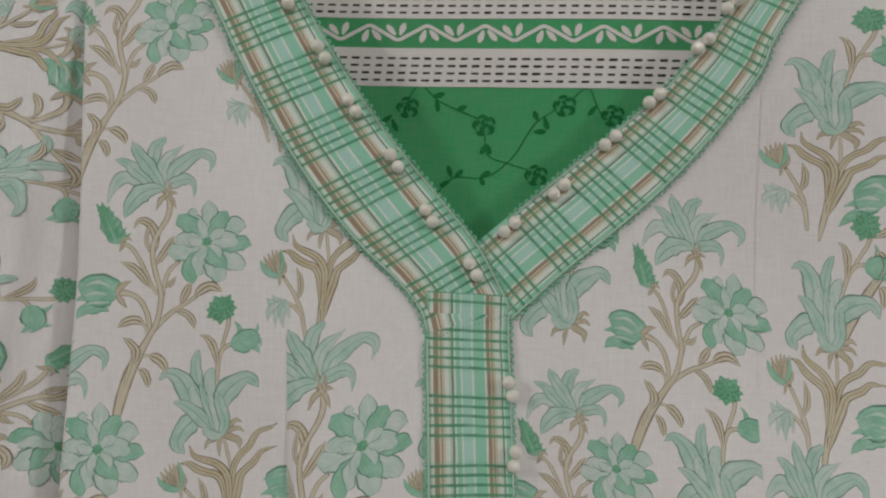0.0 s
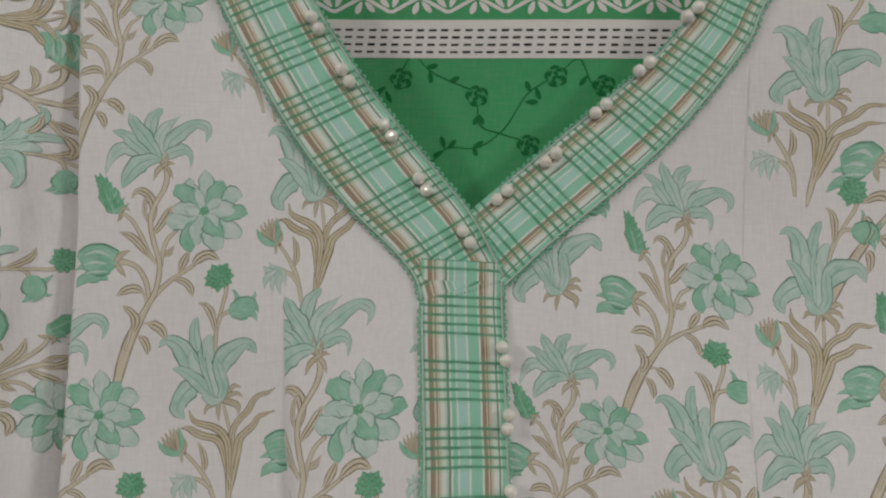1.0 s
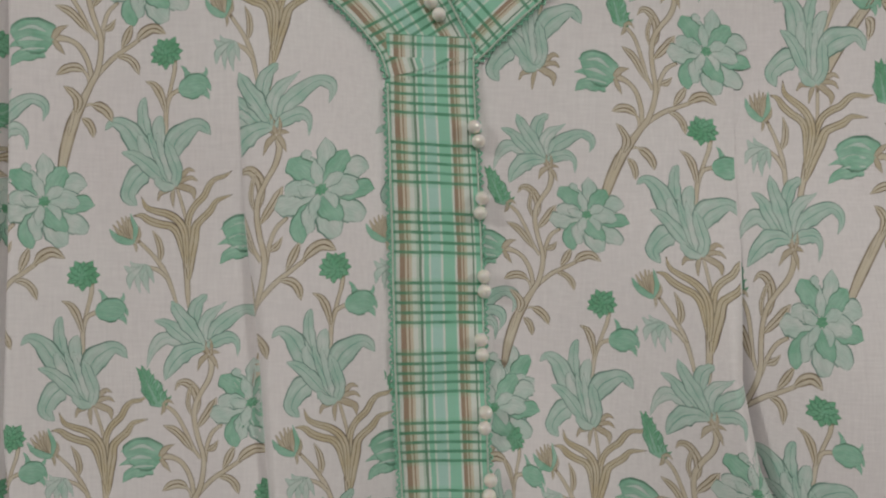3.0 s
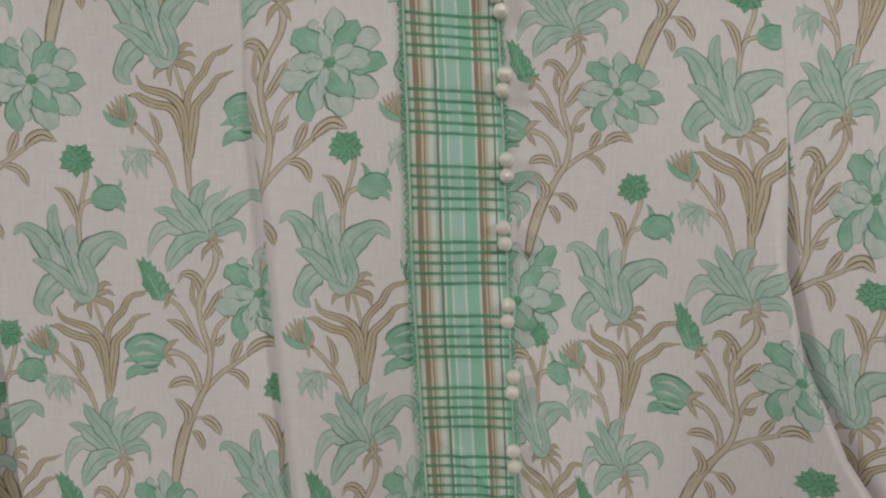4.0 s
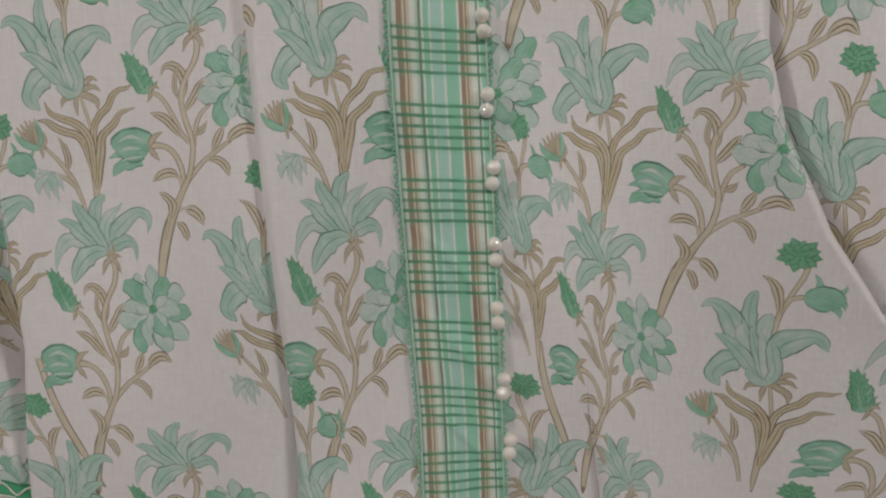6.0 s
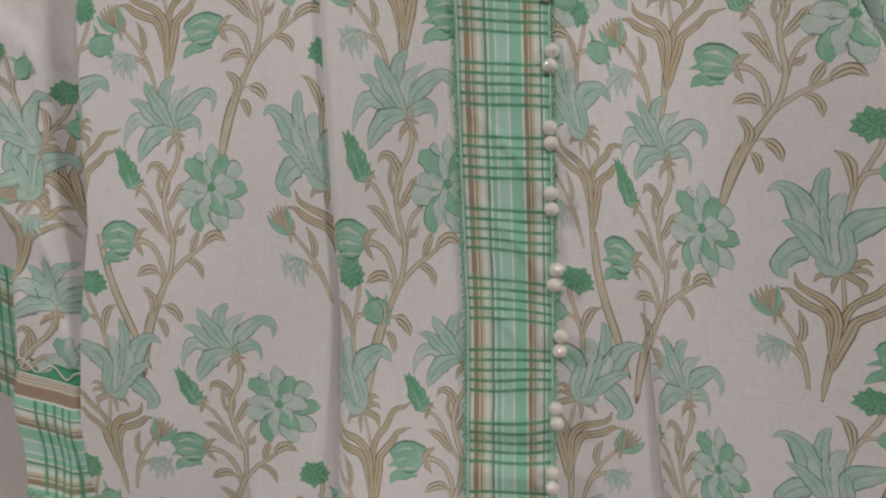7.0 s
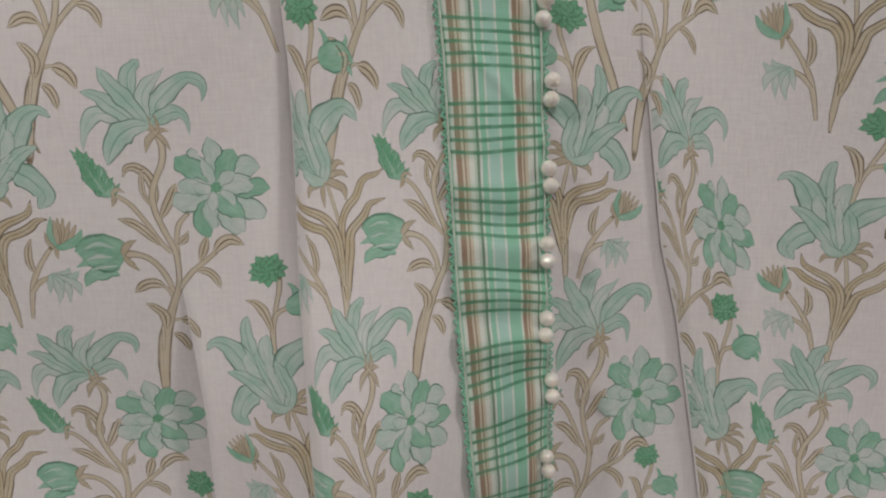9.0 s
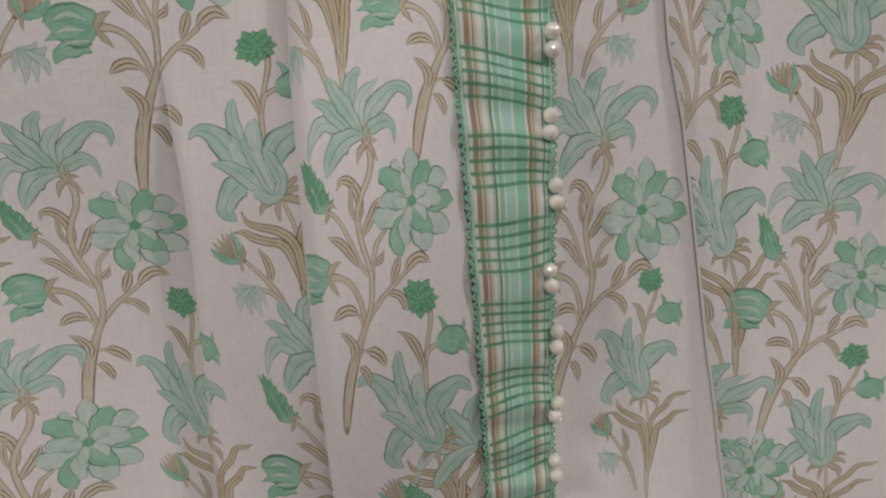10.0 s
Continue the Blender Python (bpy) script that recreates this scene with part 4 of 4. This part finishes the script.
tube(bm2, [(x, y_cuff(x, cuff_z(x, 0)) - 0.0005, cuff_z(x, 0) + 0.0011 * math.sin(2 * math.pi * x / 0.0032)) for x in np.linspace(arm_edge(0.921), -0.150, 240)], 0.0006, 4)
part("lace_edging", bm2, LACE, sleeve, "mint looped lace edging")
wave = bmesh.new()
tube(wave, [(x, y_cuff(x, cuff_z(x, 0.94)) - 0.0006, cuff_z(x, 0.945) + 0.0022 * math.sin(2 * math.pi * x / 0.014)) for x in np.linspace(arm_edge(0.98) + 0.001, -0.152, 150)], 0.0005, 4)
part("scroll_print", wave, BORDER, sleeve)
for x in (-0.178, -0.1735):
    z = cuff_z(x, 0) - 0.002
    bead(x, y_cuff(x, z) - 0.001, z, sleeve)

# ---- green scarf seen through the neckline ----
scarf = thing("scarf", "green rose-printed scarf with white dashed border behind the neckline", "scarf")


def y_scarf(x, z):
    return 0.020 + 0.002 * math.sin(22 * x + 6 * z) + 0.0012 * math.sin(60 * z)


def scarf_sheet(x0, x1, z0, z1, off, nx=60, nz=30):
    return sheet([[(x, y_scarf(x, z) - off, z) for x in np.linspace(x0, x1, nx)] for z in np.linspace(z1, z0, nz)])


thick(part("cloth", scarf_sheet(-0.14, 0.21, 1.28, 1.54, 0.0), SCARF, scarf, "green cotton"))
for z0, z1 in ((1.4182, 1.4372), (1.4522, 1.478)):
    part("white_border", scarf_sheet(-0.14, 0.21, z0, z1, 0.0004, 80, 8), BORDER, scarf, "white border stripe")
dashes = bmesh.new()
random.seed(4)
for z0, count in ((1.4212, 4), (1.4552, 6)):
    for r in range(count):
        z = z0 + 0.0036 * r
        for i in range(56):
            x = -0.13 + 0.0060 * i + 0.0004 * r + random.uniform(-1, 1) * 0.00012
            w, h = 0.0018 * random.uniform(0.9, 1.1), 0.00056 * random.uniform(0.85, 1.15)
            quad = [(x - w, z - h), (x + w, z - h * 0.9), (x + w, z + h), (x - w, z + h * 0.9)]
            dashes.faces.new([dashes.verts.new((a, y_scarf(a, b) - 0.00055, b)) for a, b in quad])
tagged(part("dash_print", dashes, INK, scarf, "rows of dark dashes"), kind="stuff")


def ribbon_bm(bm, pts, w, off=0.0003):
    rows = []
    for i, (x, z) in enumerate(pts):
        a, b = pts[max(i - 1, 0)], pts[min(i + 1, len(pts) - 1)]
        d = math.hypot(b[0] - a[0], b[1] - a[1]) or 1
        nx, nz = -(b[1] - a[1]) / d, (b[0] - a[0]) / d
        ww = w(i / (len(pts) - 1)) if callable(w) else w
        rows.append([bm.verts.new((x + k * nx * ww, y_scarf(x, z) - off, z + k * nz * ww)) for k in (1, -1)])
    for r, s in zip(rows, rows[1:]):
        bm.faces.new((r[0], r[1], s[1], s[0]))


def drop(bm, x, z, dx, dz, w, off=0.00032):
    ribbon_bm(bm, [(x + dx * t, z + dz * t) for t in np.linspace(0, 1, 9)], lambda t: w * max(0.05, math.sin(math.pi * min(1, 0.08 + 0.86 * t ** 1.3)) ** 0.8), off)


scroll = bmesh.new()
P, zc, amp = 0.0287, 1.4449, 0.0037
x = -0.13
pts = []
for i in range(400):
    x = -0.13 + 0.33 * i / 399
    ph = ((x + 0.0037) / P) % 1.0
    tri = 4 * abs(ph - 0.5) - 1
    pts.append((x, zc + amp * max(-0.86, min(0.86, tri)) * 1.1))
ribbon_bm(scroll, pts, 0.0009)
for i in range(-5, 8):
    xa = -0.0037 + P * i
    drop(scroll, xa - 0.0008, zc + 0.0014, -0.0022, -0.0062, 0.0016)
    drop(scroll, xa + 0.0012, zc + 0.0014, 0.0046, -0.0052, 0.0015)
    drop(scroll, xa + P / 2 + 0.001, zc - 0.0012, 0.0022, 0.0062, 0.0016)
    drop(scroll, xa + P / 2 - 0.0012, zc - 0.0012, -0.0046, 0.0050, 0.0015)
part("scroll_print", scroll, BORDER, scarf, "white zigzag vine with drops")
roses = bmesh.new()
for cx, cz in ((-0.0121, 1.4079), (0.0259, 1.3997), (0.0647, 1.4096), (0.0518, 1.3753), (-0.035, 1.392), (0.088, 1.405)):
    for ring, r in enumerate((0.0046, 0.0032, 0.0018)):
        for k in range(5 - ring):
            a = k * 2 * math.pi / (5 - ring) + ring * 0.7
            ribbon_bm(roses, [(cx + r * math.cos(a + t) * (1 + 0.12 * math.sin(3 * t)), cz + r * math.sin(a + t)) for t in np.linspace(0, 1.15 - 0.1 * ring, 7)], lambda t: 0.0009 * max(0.15, math.sin(math.pi * t)))
    for k in range(3):
        drop(roses, cx, cz, 0.0022 * math.cos(2.1 * k + cx * 90), 0.0022 * math.sin(2.1 * k + cx * 90), 0.0009)
vines = ([(-0.012, 1.4125), (-0.006, 1.419), (0.004, 1.411), (0.0225, 1.403)], [(0.0262, 1.395), (0.028, 1.385), (0.038, 1.381), (0.048, 1.378)],
         [(0.060, 1.4075), (0.050, 1.400), (0.040, 1.384), (0.027, 1.374), (0.012, 1.3735), (0.004, 1.366)], [(0.068, 1.413), (0.076, 1.418), (0.083, 1.405), (0.097, 1.397)])
for v in vines:
    c, _ = curve(v, 30)
    ribbon_bm(roses, c, 0.00030)
for x, z, dx, dz in ((0.0, 1.4135, 0.006, 0.0015), (0.002, 1.412, 0.001, -0.006), (0.012, 1.407, 0.005, 0.002), (0.0273, 1.3905, -0.003, -0.005), (0.0273, 1.3905, 0.002, -0.005), (0.0245, 1.374, 0.005, 0.003),
                    (0.0245, 1.374, 0.002, -0.004), (0.0105, 1.3735, -0.002, 0.006), (0.012, 1.3735, 0.004, 0.004), (0.0098, 1.372, -0.005, -0.003), (0.055, 1.404, 0.002, -0.006), (0.052, 1.402, -0.002, 0.005),
                    (0.050, 1.397, 0.006, 0.0), (0.080, 1.41, -0.004, -0.005), (-0.02, 1.404, -0.005, -0.004), (-0.02, 1.402, 0.003, -0.006), (0.004, 1.366, -0.006, -0.003)):
    drop(roses, x, z, dx, dz, 0.0013)
part("rose_print", roses, ROSE, scarf, "deep green roses on winding stems")

# ---- the room: the wall behind the kurta, and unseen slabs added to close it ----
def slab(name, kind_label, material, *b):
    bm = bmesh.new()
    box(bm, *b)
    ob = part(name, bm, material, None, kind_label)
    for p in ob.data.polygons:
        p.use_smooth = False
    return tagged(ob, category=name.split("_")[0], kind="structure")


slab("wall_north", "pale pinkish painted wall behind the kurta", WALL, -3.2, 0.055, 0, 3.2, 0.175, 2.7)
# these three unseen walls are dark so that folds keep their shade
slab("wall_south", "unseen wall added to close the room, dark to cut bounce", LOW_BOUNCE_WALL, -3.2, -4.62, 0, 3.2, -4.5, 2.7)
slab("wall_west", "unseen wall added to close the room, dark to cut bounce", LOW_BOUNCE_WALL, -3.32, -4.62, 0, -3.2, 0.175, 2.7)
slab("wall_east", "unseen wall added to close the room, dark to cut bounce", LOW_BOUNCE_WALL, 3.2, -4.62, 0, 3.32, 0.175, 2.7)
# added floor, out of view and dark to keep the lower cloth dim
slab("floor", "unseen floor, dark to cut upward bounce", FLOOR, -3.32, -4.62, -0.1, 3.32, 0.175, 0)
slab("ceiling", "plain painted ceiling", WALL, -3.32, -4.62, 2.7, 3.32, 0.175, 2.8)
for lx, ly in ((-2.75, -1.9), (0.1, -3.3), (2.95, -1.9)):
    # each panel hangs on a short rod and is turned towards the kurta
    turn = look((lx, ly, 2.42), (0.03, 0.0, 1.1))
    lamp = thing("ceiling_light", "square white panel lamp on a rod, switched on", "lamp", "ceiling lights", at=(lx, ly, 2.70))
    b1, b2, b3 = bmesh.new(), bmesh.new(), bmesh.new()
    box(b1, -0.23, -0.23, 0.0, 0.23, 0.23, 0.05)
    box(b2, -0.21, -0.21, -0.008, 0.21, 0.21, -0.002)
    tube(b3, [(0, 0, 0), (0, 0, -0.26)], 0.012, 8)
    for bm_lamp in (b1, b2):
        bmesh.ops.transform(bm_lamp, matrix=Matrix.Translation((0, 0, -0.28)) @ turn.to_3x3().to_4x4(), verts=bm_lamp.verts)
    part("housing", b1, CORD, lamp)
    part("diffuser", b2, GLOW, lamp)
    part("rod", b3, CORD, lamp)
    data = bpy.data.lights.new("ceiling_lamp", "AREA")
    data.shape, data.size, data.energy, data.color = "SQUARE", 0.4, LAMP_POWER, (0.97, 1.0, 0.985)
    ob = new("ceiling_lamp", data)
    ob.matrix_world = Matrix.Translation((lx, ly, 2.42)) @ turn.to_3x3().to_4x4() @ Matrix.Translation((0, 0, -0.02))
